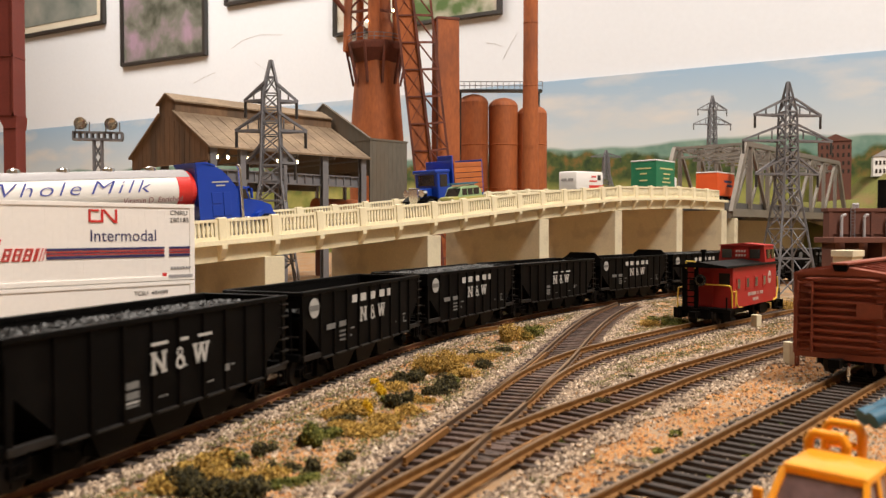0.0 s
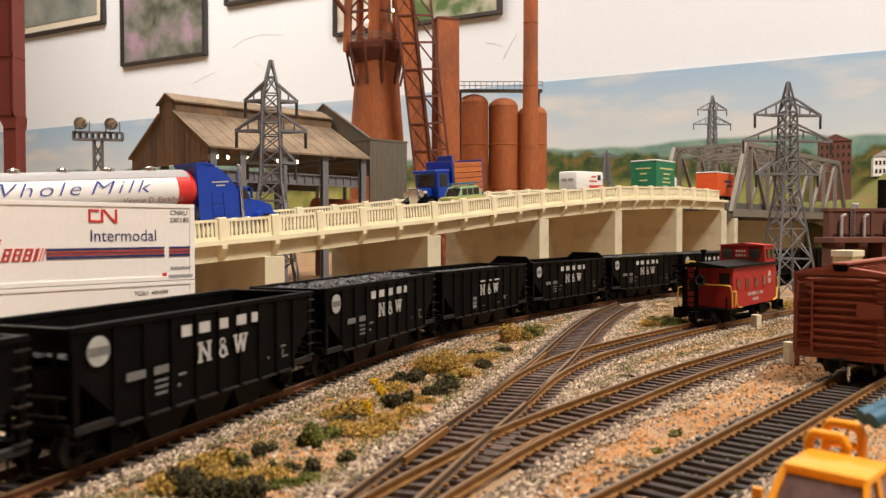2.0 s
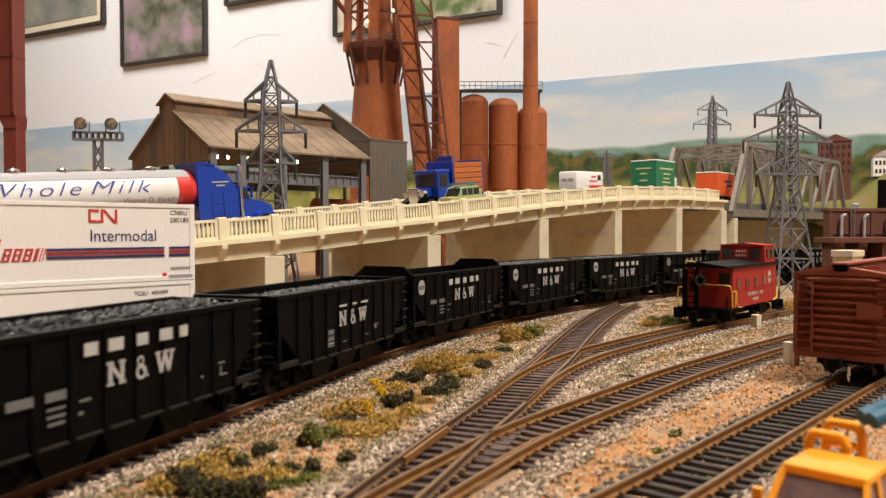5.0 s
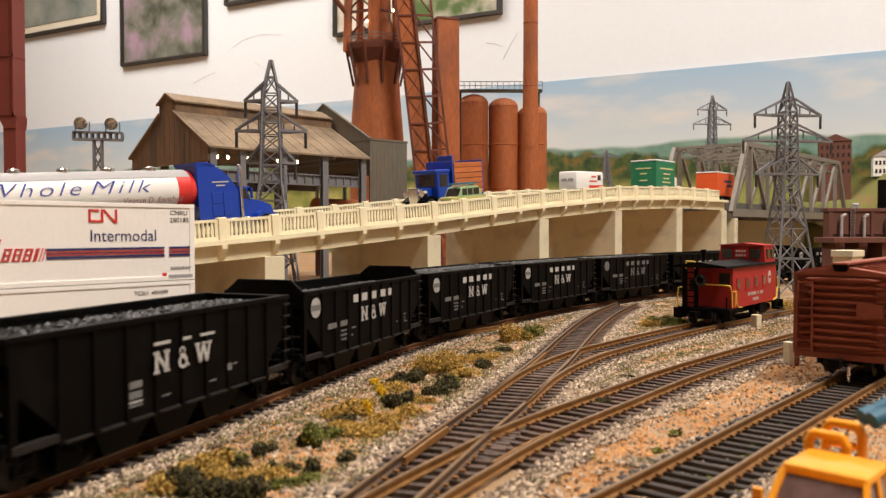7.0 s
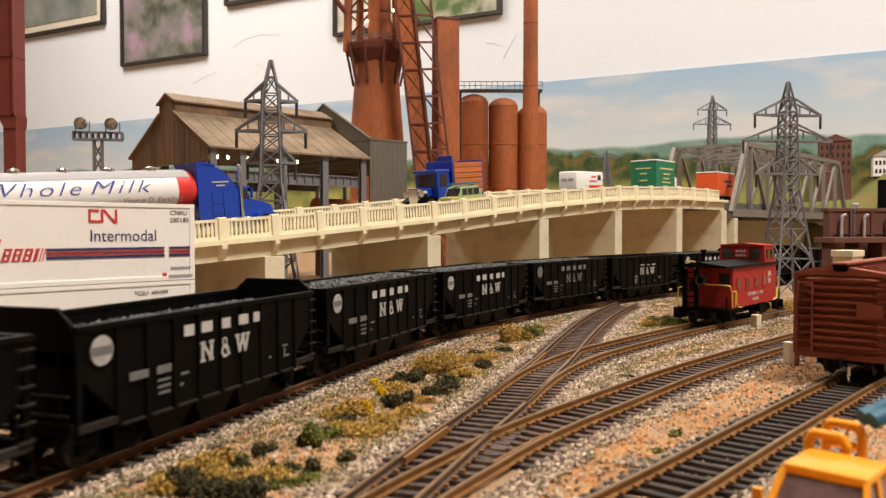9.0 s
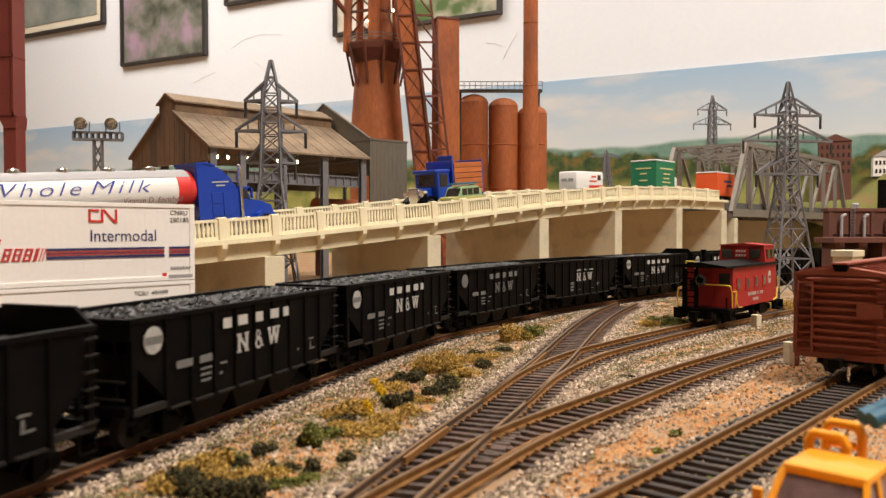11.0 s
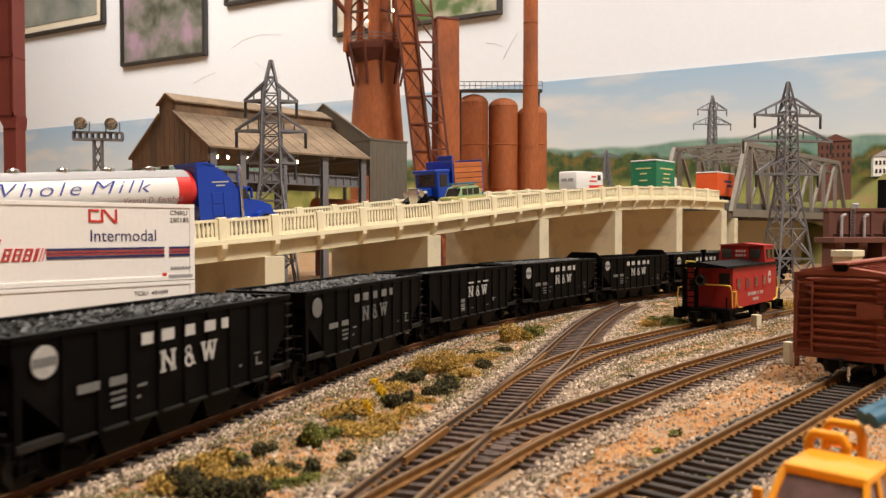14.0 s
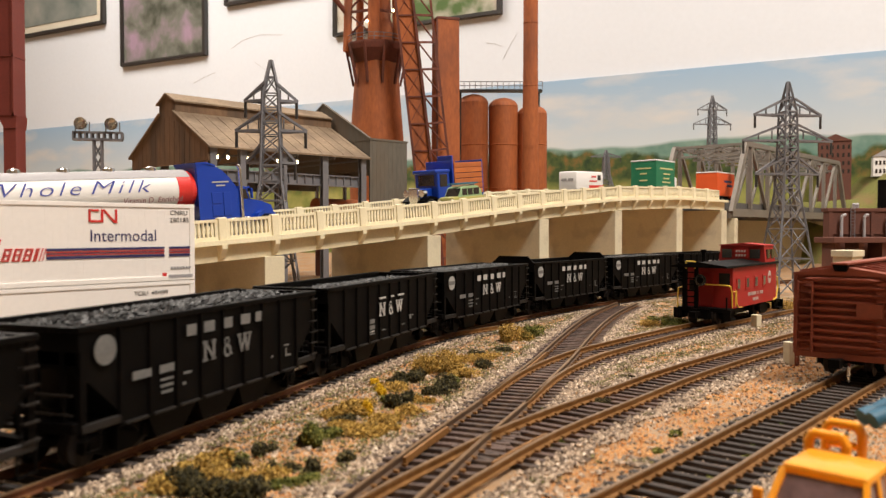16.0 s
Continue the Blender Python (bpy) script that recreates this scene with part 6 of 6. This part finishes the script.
def stake_truck():
    ob = thing("vintage_truck", "vintage dark blue truck with orange stake body", "truck", deck_pose(699, 66) @ pose(0, 0, 0, 0, 0, 180))
    part("cab", Shape().bbox(0, 17, -14, 14, 12, 36, 1.0), M_BLUE, ob)
    part("cab_roof", Shape().bbox(-1, 20, -14.6, 14.6, 35, 38.5, 1.2), M_BLUE, ob)
    part("windscreen", Shape().box(16.9, 17.3, -10, 10, 24, 34), M_GLASS, ob)
    for y in (-14.2, 14.2):
        part("door_opening", Shape().box(4, 14, y - 0.2, y + 0.2, 23, 34), M_GLASS, ob, "dark open cab window")
    part("bonnet", Shape().bbox(16, 33, -6.5, 6.5, 8, 22, 1.2), M_BLUE, ob)
    part("radiator", Shape().bbox(32.5, 35.5, -6.3, 6.3, 6, 23, 1.0), M_CHROME, ob, "chrome radiator shell")
    for y in (-9.5, 9.5):
        part("headlamp", Shape().cyl((30, y, 18), (35, y, 18), 2.9, 3.3, n=18), M_CHROME, ob, "round chrome headlamp")
        part("fender", Shape().prism([(14, 9), (20, 14), (28, 15.5), (36, 11), (36, 9.5), (28, 13.8), (20, 12), (15, 7)], 1, y - 4.5, y + 4.5), M_BLACK, ob, "black swept fender")
        for x in (27, -26):
            wheel(ob, x, y * 1.2, 6.5)
    part("bumper", Shape().bbox(37, 38.4, -13, 13, 6, 8.5, 0.3), M_CHROME, ob)
    part("chassis", Shape().box(-42, 32, -6, 6, 6, 11), M_BLACK, ob)
    part("bed", Shape().bbox(-46, -2, -16, 16, 11, 14, 0.4), M_BLUE, ob)
    for y in (-16, 16):
        for k in range(6):
            part("board", Shape().bbox(-45, -4, y - 0.6, y + 0.6, 14.5 + k * 5, 19 + k * 5, 0.25), M_WOODORANGE, ob)
    part("head_board", Shape().bbox(-3.4, -1.4, -16.4, 16.4, 13, 46, 0.4), M_BLUE, ob)
    part("tail_board", Shape().bbox(-46.4, -44.6, -16.4, 16.4, 13, 46, 0.4), M_BLUE, ob)
    part("roof_sign", Shape().bbox(-12, -10, -9, 9, 44, 51, 0.4), M_BLUE, ob, "small blue roof board")
    part("load_top", Shape().bbox(-44.5, -3.5, -15, 15, 38, 43, 0.6), M_WOODORANGE, ob)
    return ob


def small_car():
    ob = thing("beach_car", "pale green and yellow small car with roof surfboard", "car", deck_pose(688, 27) @ pose(0, 0, 0, 0, 0, 180))
    pale = mat("pale_green_paint", (0.28, 0.42, 0.22), 0.4, var=0.1)
    part("body", Shape().bbox(-22, 22, -9.5, 9.5, 5, 14, 2.5), mat("mustard_paint", (0.36, 0.33, 0.10), 0.4, var=0.1), ob, "mustard lower body", smooth=True)
    part("cabin", Shape().prism([(-19, 13.5), (14, 13.5), (9, 21), (5, 22.5), (-12, 22.5), (-17, 19)], 1, -8.4, 8.4), pale, ob, "green rounded roof")
    for x0, x1 in ((-14, -6.5), (-5, 1.5), (3, 9)):
        part("window", Shape().box(x0, x1, -8.8, 8.8, 15, 20.5), M_GLASS, ob)
    part("windscreen", Shape().prism([(13.6, 14), (9.4, 20.6), (10, 21), (14.4, 14.2)], 1, -7, 7), M_GLASS, ob)
    for y in (-7, 7):
        part("headlamp", Shape().cyl((20, y, 10.5), (22.8, y, 10.5), 2, n=14), M_CHROME, ob)
        for x in (-13, 13):
            wheel(ob, x, y * 1.25, 4.2, 3)
    part("surfboard", Shape().prism([(-20, -3), (-12, -4), (8, -4), (16, -2), (19, 0), (16, 2), (8, 4), (-12, 4), (-20, 3)], 2, 24.2, 25.6), M_TEAL, ob, "teal surfboard on the roof rack")
    part("roof_rack", Shape().box(-10, -9, -7, 7, 22, 24.3).box(4, 5, -7, 7, 22, 24.3), M_CHROME, ob)
    return ob


def van():
    ob = thing("delivery_van", "white delivery van with red lower stripe", "van", deck_pose(893, 62))
    part("body", Shape().bbox(-32, 30, -12, 12, 5, 31, 2.0), M_WHITE, ob, smooth=True)
    part("red_panel", Shape().box(-4, 29, -12.3, -12, 7, 15), M_RED, ob, "red lower panel")
    part("red_mark", Shape().box(2, 12, -12.3, -12, 24, 26).box(-3, 14, -12.3, -12, 19, 20.5), M_RED, ob, "small red marks")
    part("dark_mark", Shape().box(16, 23, -12.3, -12, 21, 27), M_FRAME, ob, "small dark marks")
    part("rear_window", Shape().box(-32.4, -32, -8, -1, 20, 23).box(-32.4, -32, 1, 8, 20, 23), M_GREYTOP, ob)
    for x in (-20, 20):
        for y in (-10, 10):
            wheel(ob, x, y, 5)
    return ob


def box_truck(name, label, m, paint, top, cabm, roofm, back=-30, wide=15):
    ob = thing(name, label, "truck", m)
    part("box", Shape().bbox(back, 16, -wide, wide, 11, top, 0.6), paint, ob)
    part("box_roof", Shape().bbox(back - 0.5, 16.5, -wide - 0.3, wide + 0.3, top - 0.4, top + 1.4, 0.4), roofm, ob)
    part("cab", Shape().bbox(17.5, 36, -12, 12, 9, 31, 2.0), cabm, ob, smooth=True)
    part("windscreen", Shape().box(35.6, 36.2, -9, 9, 20, 28), M_GLASS, ob)
    for x in (-20, 28):
        for yy in (-11, 11):
            wheel(ob, x, yy, 5.4)
    part("chassis", Shape().box(-28, 34, -6, 6, 6, 11), M_BLACK, ob)
    return ob


stake_truck()
small_car()
van()
gt = box_truck("box_truck", "green box truck with pale gold lettering", deck_pose(1036, 66), M_GREEN, 50, M_WHITE, M_WHITE, -34, 19)
gold = mat("pale_gold", (0.55, 0.55, 0.25), 0.6, var=0.1, bump=0)
for sx0, sx1, z in ((-24, 10, 40), (-15, 2, 33), (-15, 0, 27), (-18, 4, 22)):
    part("side_mark", Shape().box(sx0, sx1, -19.35, -19.0, z - 1.0, z + 1.0), gold, gt, "pale lettering bars")
for y0, y1, z in ((-11, 11, 40), (-5, 5, 33), (-6, 6, 24)):
    part("rear_mark", Shape().box(-34.4, -34.0, y0, y1, z - 0.9, z + 0.9), gold, gt, "pale lettering bars")
ot = box_truck("panel_truck", "orange panel truck with white roof entering the truss", at(410, 1176, 101, 48.4), M_ORANGE, 44, M_ORANGE, M_WHITE, -46, 16)
for sx0, sx1, z in ((-22, 6, 32), (-12, 8, 26)):
    part("side_mark", Shape().box(sx0, sx1, -16.35, -16.0, z - 1.6, z + 1.6), M_NAVY, ot, "dark lettering bars")


# ---- floodlight tower and gantry ----
fl = thing("floodlight_tower", "grey floodlight tower with two chrome lamps", "floodlight", at(-326, 750, 0, 10))
part("mast", Shape().box(-4.4, -2.6, -3, 3, -2, 150).box(2.6, 4.4, -3, 3, -2, 150), M_GREY, fl)
ms = Shape()
for k in range(12):
    ms.bar((-3, 0, k * 12), (3, 0, k * 12 + 12), 1.4).bar((3, 0, k * 12), (-3, 0, k * 12 + 12), 1.4)
part("lattice", ms, M_GREY, fl)
fr = Shape().box(-22, 22, -4, 4, 147.5, 149.5).box(-22, 22, -4, 4, 154.5, 156)
for k in range(9):
    fr.box(-22 + k * 5.4, -21 + k * 5.4 + 0.4, -4, 4, 149, 155)
part("platform", fr, M_GREY, fl, "grey open lamp platform")
for x in (-13.5, 13.5):
    l = part("lamp", Shape().cyl((x, -2.6, 163), (x, 3, 163.6), 4.6, 2.4, n=24), M_CHROME, fl, "round chrome floodlight", smooth=True)
    bowl = Shape()
    for (ya, ra), (yb, rb) in (((-7.5, 5.7), (-6, 5.2)), ((-6, 5.2), (-4, 3.8)), ((-4, 3.8), (-3.2, 2.0)), ((-3.2, 2.0), (-3, 0.3))):
        bowl.cyl((x, ya, 163 + ya * 0.05), (x, yb, 163 + yb * 0.05), ra, rb, n=24, cap=False)
    bowl.cyl((x, -6.4, 162.7), (x, -3, 162.9), 0.9, n=10)
    part("reflector", bowl, M_CHROME, l, "bright concave reflector", smooth=True)
    rim = Shape().cyl((x, -7.6, 162.6), (x, -4.9, 162.8), 6.0, 5.8, n=24, cap=False)
    part("rim", rim, M_CHROME, l, smooth=True)
    part("yoke", Shape().box(x - 6.6, x - 5.8, -2, 0, 156, 165).box(x + 5.8, x + 6.6, -2, 0, 156, 165), M_GREY, l)
ga = thing("gantry_crane", "dark red riveted gantry crane leg and girder", "crane", at(-372, 700, 0, 0))
M_GANTRY = mat("gantry_red", (0.16, 0.030, 0.022), 0.6, var=0.15, scale=40, fine=600)
part("leg", Shape().bbox(-11.5, 0, -8, 8, -2, 160, 0.6), M_GANTRY, ga)
part("leg_cap", Shape().prism([(-16, 163), (1, 163), (0, 152), (-10, 152)], 1, -9, 9), M_GANTRY, ga)
part("girder", Shape().bbox(-70, -1.5, -9, 9, 163, 300, 0.6), M_GANTRY, ga)
for z in (163, 214, 265):
    part("stiffener", Shape().box(-70, -0.5, -10.2, 10.2, z, z + 2.4), M_GANTRY, ga)
for x in (-20, -2.5):
    part("flange", Shape().box(x, x + 1.6, -10.2, 10.2, 163, 300), M_GANTRY, ga)

# ---- buildings beyond the boxcar ----
tk = thing("brick_plant", "dark brown brick plant building with grey vent pipes", "building", at(438, 900, 0, 8))
part("wall", Shape().bbox(0, 210, 0, 10, -2, 86, 0.6), M_BRICK, tk)
part("parapet", Shape().bbox(-1.5, 212, -1.5, 11.5, 84, 88, 0.5), M_BRICK, tk)
for z in (28, 58):
    part("string_course", Shape().bbox(0, 210, -1.2, 0.4, z, z + 1.6, 0.2), M_BRICK, tk)
for k in range(8):
    part("pilaster", Shape().box(k * 26, k * 26 + 4, -1.8, 0.5, -2, 84), M_BRICK, tk)
for x in (13, 41, 70, 99):
    part("vent_pipe", Shape().tube([(x, -5, 55), (x, -5, 77), (x + 1.2, -5, 79.6), (x + 5, -5, 80.2)], 1.7, 10), M_GREYTOP, tk, "grey bent vent pipe")
ld = Shape()
for k in range(14):
    ld.box(26, 31, -3, -2.4, 40 + k * 3.6, 40.6 + k * 3.6)
part("ladder", ld.box(25.6, 26.2, -3, -2.4, 30, 92).box(30.8, 31.4, -3, -2.4, 30, 92), M_GREY, tk)
for x in (36, 40):
    part("roof_vent", Shape().lathe(x, 6, [(2, 87), (2, 92), (2.6, 92.4), (1, 94)], 12), M_GREYTOP, tk)
part("smokestack", Shape().cyl((84, 22, -2), (84, 22, 122), 5.5, n=20), M_BLACK, tk, "black smokestack")
dk = thing("loading_dock", "dark brown flat loading platform beside the plant", "platform", at(422, 862, 0, 8))
part("deck", Shape().bbox(0, 220, -6, 30, 49, 55, 0.6), M_BRICK, dk)
for k in range(8):
    part("support", Shape().box(6 + k * 28, 12 + k * 28, 0, 24, -2, 49.5), M_BRICK, dk)
# Off-white block of unknown use; its body down to the ground is made up.
ht = thing("trackside_hut", "small cream flat-topped block behind the boxcar", "hut", at(303, 592, -1.5, 40))
part("wall", Shape().bbox(-9.5, 9.5, -7, 7, -2, 45.5, 0.5), M_PIER, ht)
part("roof", Shape().bbox(-10.5, 10.5, -8, 8, 45, 50, 0.5), M_PIER, ht)
for px, py, pw, phh in ((208, 524, 2.4, 7.5), (168.5, 384, 1.9, 9.5)):
    solid("marker_post", Shape().bbox(-pw, pw, -pw, pw, -2, phh, 0.3), M_PIER, "small grey concrete marker post beside the track", "marker post", at(px, py, 0, 30), group="marker posts")


# ---- yellow pickup and figurine ----
def pickup():
    ob = thing("pickup_truck", "yellow pickup truck with roll bars in its bed", "pickup truck", at(76, 152.5, -1.6, 226))
    part("bonnet", Shape().bbox(9, 29, -9.4, 9.4, 4.5, 14.4, 1.6), M_YEL, ob, smooth=True)
    part("lower_body", Shape().bbox(-30, 29, -10.2, 10.2, 3.6, 10.2, 1.0), M_YEL, ob, smooth=True)
    # Opaque glass: its colour holds the brown interior and a mauve reflection.
    part("cab", Shape().add([(10.4, -8.8, 12), (10.4, 8.8, 12), (-9, 8.8, 12), (-9, -8.8, 12), (5.4, -7.3, 19.4), (5.4, 7.3, 19.4), (-7.6, 7.3, 19.4), (-7.6, -7.3, 19.4)],
         [(0, 1, 2, 3), (7, 6, 5, 4), (0, 4, 5, 1), (1, 5, 6, 2), (2, 6, 7, 3), (3, 7, 4, 0)]), mat("reflection_tone_glass", (0.13, 0.085, 0.085), 0.12, var=0.4, scale=120, fine=500, bump=0, coat=0.6), ob, "cab glass, brown interior and mauve reflection put into its colour")
    part("cab_roof", Shape().bbox(-8.6, 6.2, -7.9, 7.9, 18.6, 20.6, 0.9), M_YEL, ob, smooth=True)
    for y in (-1, 1):
        part("pillar", Shape().bar((10.3, y * 8.7, 12), (5.6, y * 7.4, 19.4), 1.2), M_YEL, ob)
        part("pillar", Shape().bar((-8.8, y * 8.7, 12), (-7.6, y * 7.4, 19.4), 2.0), M_YEL, ob)
        part("pillar", Shape().bar((1, y * 8.8, 12), (0.6, y * 7.5, 19.4), 1.0), M_YEL, ob)
        part("bed_side", Shape().bbox(-31, -10, y * 10 - 0.7, y * 10 + 0.7, 8, 13.2, 0.4), M_YEL, ob)
        part("wiper", Shape().bar((10.9, y * 2, 11.4), (8.2, y * 2 + 4, 15.6), 0.3), M_BLACK, ob)
        part("mirror", Shape().bbox(7, 8.2, y * 11.8 - 1, y * 11.8 + 1, 12.5, 15, 0.3), M_YEL, ob)
        for x in (18, -20):
            wheel(ob, x, y * 9, 4.4, 3.4)
    part("screen_frame", Shape().bar((10.5, -8.6, 12.2), (10.5, 8.6, 12.2), 0.9).bar((5.7, -7.3, 19.2), (5.7, 7.3, 19.2), 0.9), M_YEL, ob)
    part("tailgate", Shape().bbox(-31.4, -30, -10.4, 10.4, 8, 13.2, 0.4), M_YEL, ob)
    for x, z in ((-11.5, 23.0), (-22, 23.4)):
        hoop = Shape()
        pts = [(x, -8.8, 9), (x, -8.8, z - 1.6), (x, -7.8, z), (x, -2.4, z), (x, -1.4, z - 1.6), (x, -1.4, 9)]
        hoop.tube(pts, 1.05, 10)
        hoop.tube([(x, -8.6, 19), (x, -1.6, 19)], 0.9, 10)
        for p in pts[1:5]:
            hoop.lathe(p[0], p[1], [(0.1, p[2] - 1.05), (0.85, p[2] - 0.5), (1.05, p[2]), (0.85, p[2] + 0.5), (0.1, p[2] + 1.05)], 10)
        part("roll_bar", hoop, M_YEL, ob, "yellow tubular roll bar", smooth=True)
    part("bed_floor", Shape().box(-30.5, -9, -9.8, 9.8, 8.4, 9.4), M_YEL, ob)
    part("bumper", Shape().bbox(28.6, 30.6, -10.4, 10.4, 4, 6.8, 0.5), M_CHROME, ob)
    part("grille", Shape().box(28.9, 29.4, -7, 7, 7, 11), M_BLACK, ob)
    return ob


pickup()


def figurine():
    s = Shape()
    for y in (0.6, 3.8):
        s.cyl((-9.5, y, 26.2), (-6.5, y, 27.4), 1.3, 1.6, n=12)
        s.cyl((-6.8, y, 27.2), (1, y, 29.6), 1.6, 2.2, n=12)
        s.cyl((-12.2, y, 25.0), (-9.2, y, 26.2), 1.9, 1.7, n=12)
    s.cyl((0, 2.2, 29), (7, 2.2, 28), 3.4, 3.6, n=14)
    s.cyl((6, 2.2, 28), (15, 2.2, 22), 3.8, 3.2, n=14)
    for y in (-1.5, 6):
        s.cyl((13, y, 22), (12, y, 9.6), 1.5, 1.2, n=10)
    s.lathe(17.5, 2.2, [(0.3, 17.6), (2.2, 18.6), (2.6, 20.4), (2.0, 22.4), (0.3, 23.2)], 12)
    return solid("figurine", s, M_TEAL, "teal moulded figurine bending over the pickup bed", "figurine", at(103.5, 169, -1.4, 10), smooth=True)


figurine()


# ---- framed pictures on the wall ----
def picture_mat(name, a, b, c, scale):
    m = bpy.data.materials.new(name)
    m.use_nodes = True
    nt = m.node_tree
    bs = nt.nodes["Principled BSDF"]
    bs.inputs["Roughness"].default_value = 0.25
    co, n, r = nt.nodes.new("ShaderNodeTexCoord"), nt.nodes.new("ShaderNodeTexNoise"), nt.nodes.new("ShaderNodeValToRGB")
    n.inputs["Scale"].default_value, n.inputs["Detail"].default_value, n.inputs["Distortion"].default_value = scale, 9, 0.15
    els = r.color_ramp.elements
    els[0].position, els[0].color, els[1].position, els[1].color = 0.35, (*a, 1), 0.7, (*c, 1)
    e = els.new(0.52)
    e.color = (*b, 1)
    nt.links.new(co.outputs["Object"], n.inputs["Vector"])
    nt.links.new(n.outputs[0], r.inputs[0])
    nt.links.new(r.outputs[0], bs.inputs["Base Color"])
    return m


def picture(label, x0, x1, z0, z1, art, border, mount=0):
    ob = thing("framed_picture", label, "picture", group="framed pictures")
    for a, b, c, d in ((x0, x1, z0, z0 + border), (x0, x1, z1 - border, z1), (x0, x0 + border, z0 + border, z1 - border), (x1 - border, x1, z0 + border, z1 - border)):
        part("frame_bar", plane_panel(a, b, c, d, 1, 16), M_FRAME, ob)
    if mount:
        part("mount", plane_panel(x0 + border, x1 - border, z0 + border, z1 - border, 2, 4), M_MAT, ob, "cream picture mount")
    part("print", plane_panel(x0 + border + mount, x1 - border - mount, z0 + border + mount, z1 - border - mount, 2, 6), art, ob)


picture("framed river landscape print with cream mount", -1720, -1130, 752, 1120, picture_mat("river_print", (0.10, 0.13, 0.12), (0.22, 0.24, 0.22), (0.34, 0.34, 0.30), 6), 10, 26)
picture("dark framed print of a violet machine in a field", -1057, -725, 600, 960, picture_mat("field_print", (0.05, 0.055, 0.04), (0.16, 0.165, 0.14), (0.34, 0.24, 0.32), 11), 9)
picture("dark framed print high on the wall", -655, -340, 738, 1040, picture_mat("dark_print", (0.06, 0.06, 0.06), (0.12, 0.12, 0.12), (0.2, 0.2, 0.2), 7), 9)
picture("dark framed bright print with trees", -300, 150, 600, 900, picture_mat("tree_print", (0.10, 0.16, 0.06), (0.55, 0.50, 0.42), (0.8, 0.78, 0.74), 9), 9)
M_CRACK = mat("filler_crack", (0.45, 0.44, 0.43), 0.9, var=0.1)
for pts in (((780, 545), (800, 548), (822, 545)), ((-640, 612), (-600, 632), (-540, 640), (-470, 630)), ((150, 488), (160, 508), (172, 530), (184, 548)), ((110, 534), (130, 530), (150, 520)), ((-780, 520), (-740, 535), (-700, 545)), ((-560, 560), (-520, 530), (-480, 505))):
    cs = Shape()
    cs.tube([(x - 0.47 * 0.6, wall_y(x) - 0.88 * 0.6, z) for x, z in pts], 0.45, 5)
    solid("wall_crack", cs, M_CRACK, "thin plaster crack line in the white wall", "crack", kind="structure")


# ---- motion ----
def motions():
    for i, car in enumerate(TRAIN):
        walk(car, [(k * 0.5, car_pose(S_FIRST + i * PITCH - SPEED * k * 0.5)) for k in range(33)])
        for wheels in [o for o in car.children_recursive if o.name.startswith("wheelset")]:
            home = wheels.matrix_basis.translation.copy()
            walk(wheels, [(k * 0.125, Matrix.Translation(home) @ pose(0, 0, 0, 0, -math.degrees(SPEED * k * 0.125 / 5.2), 0)) for k in range(129)])


motions()
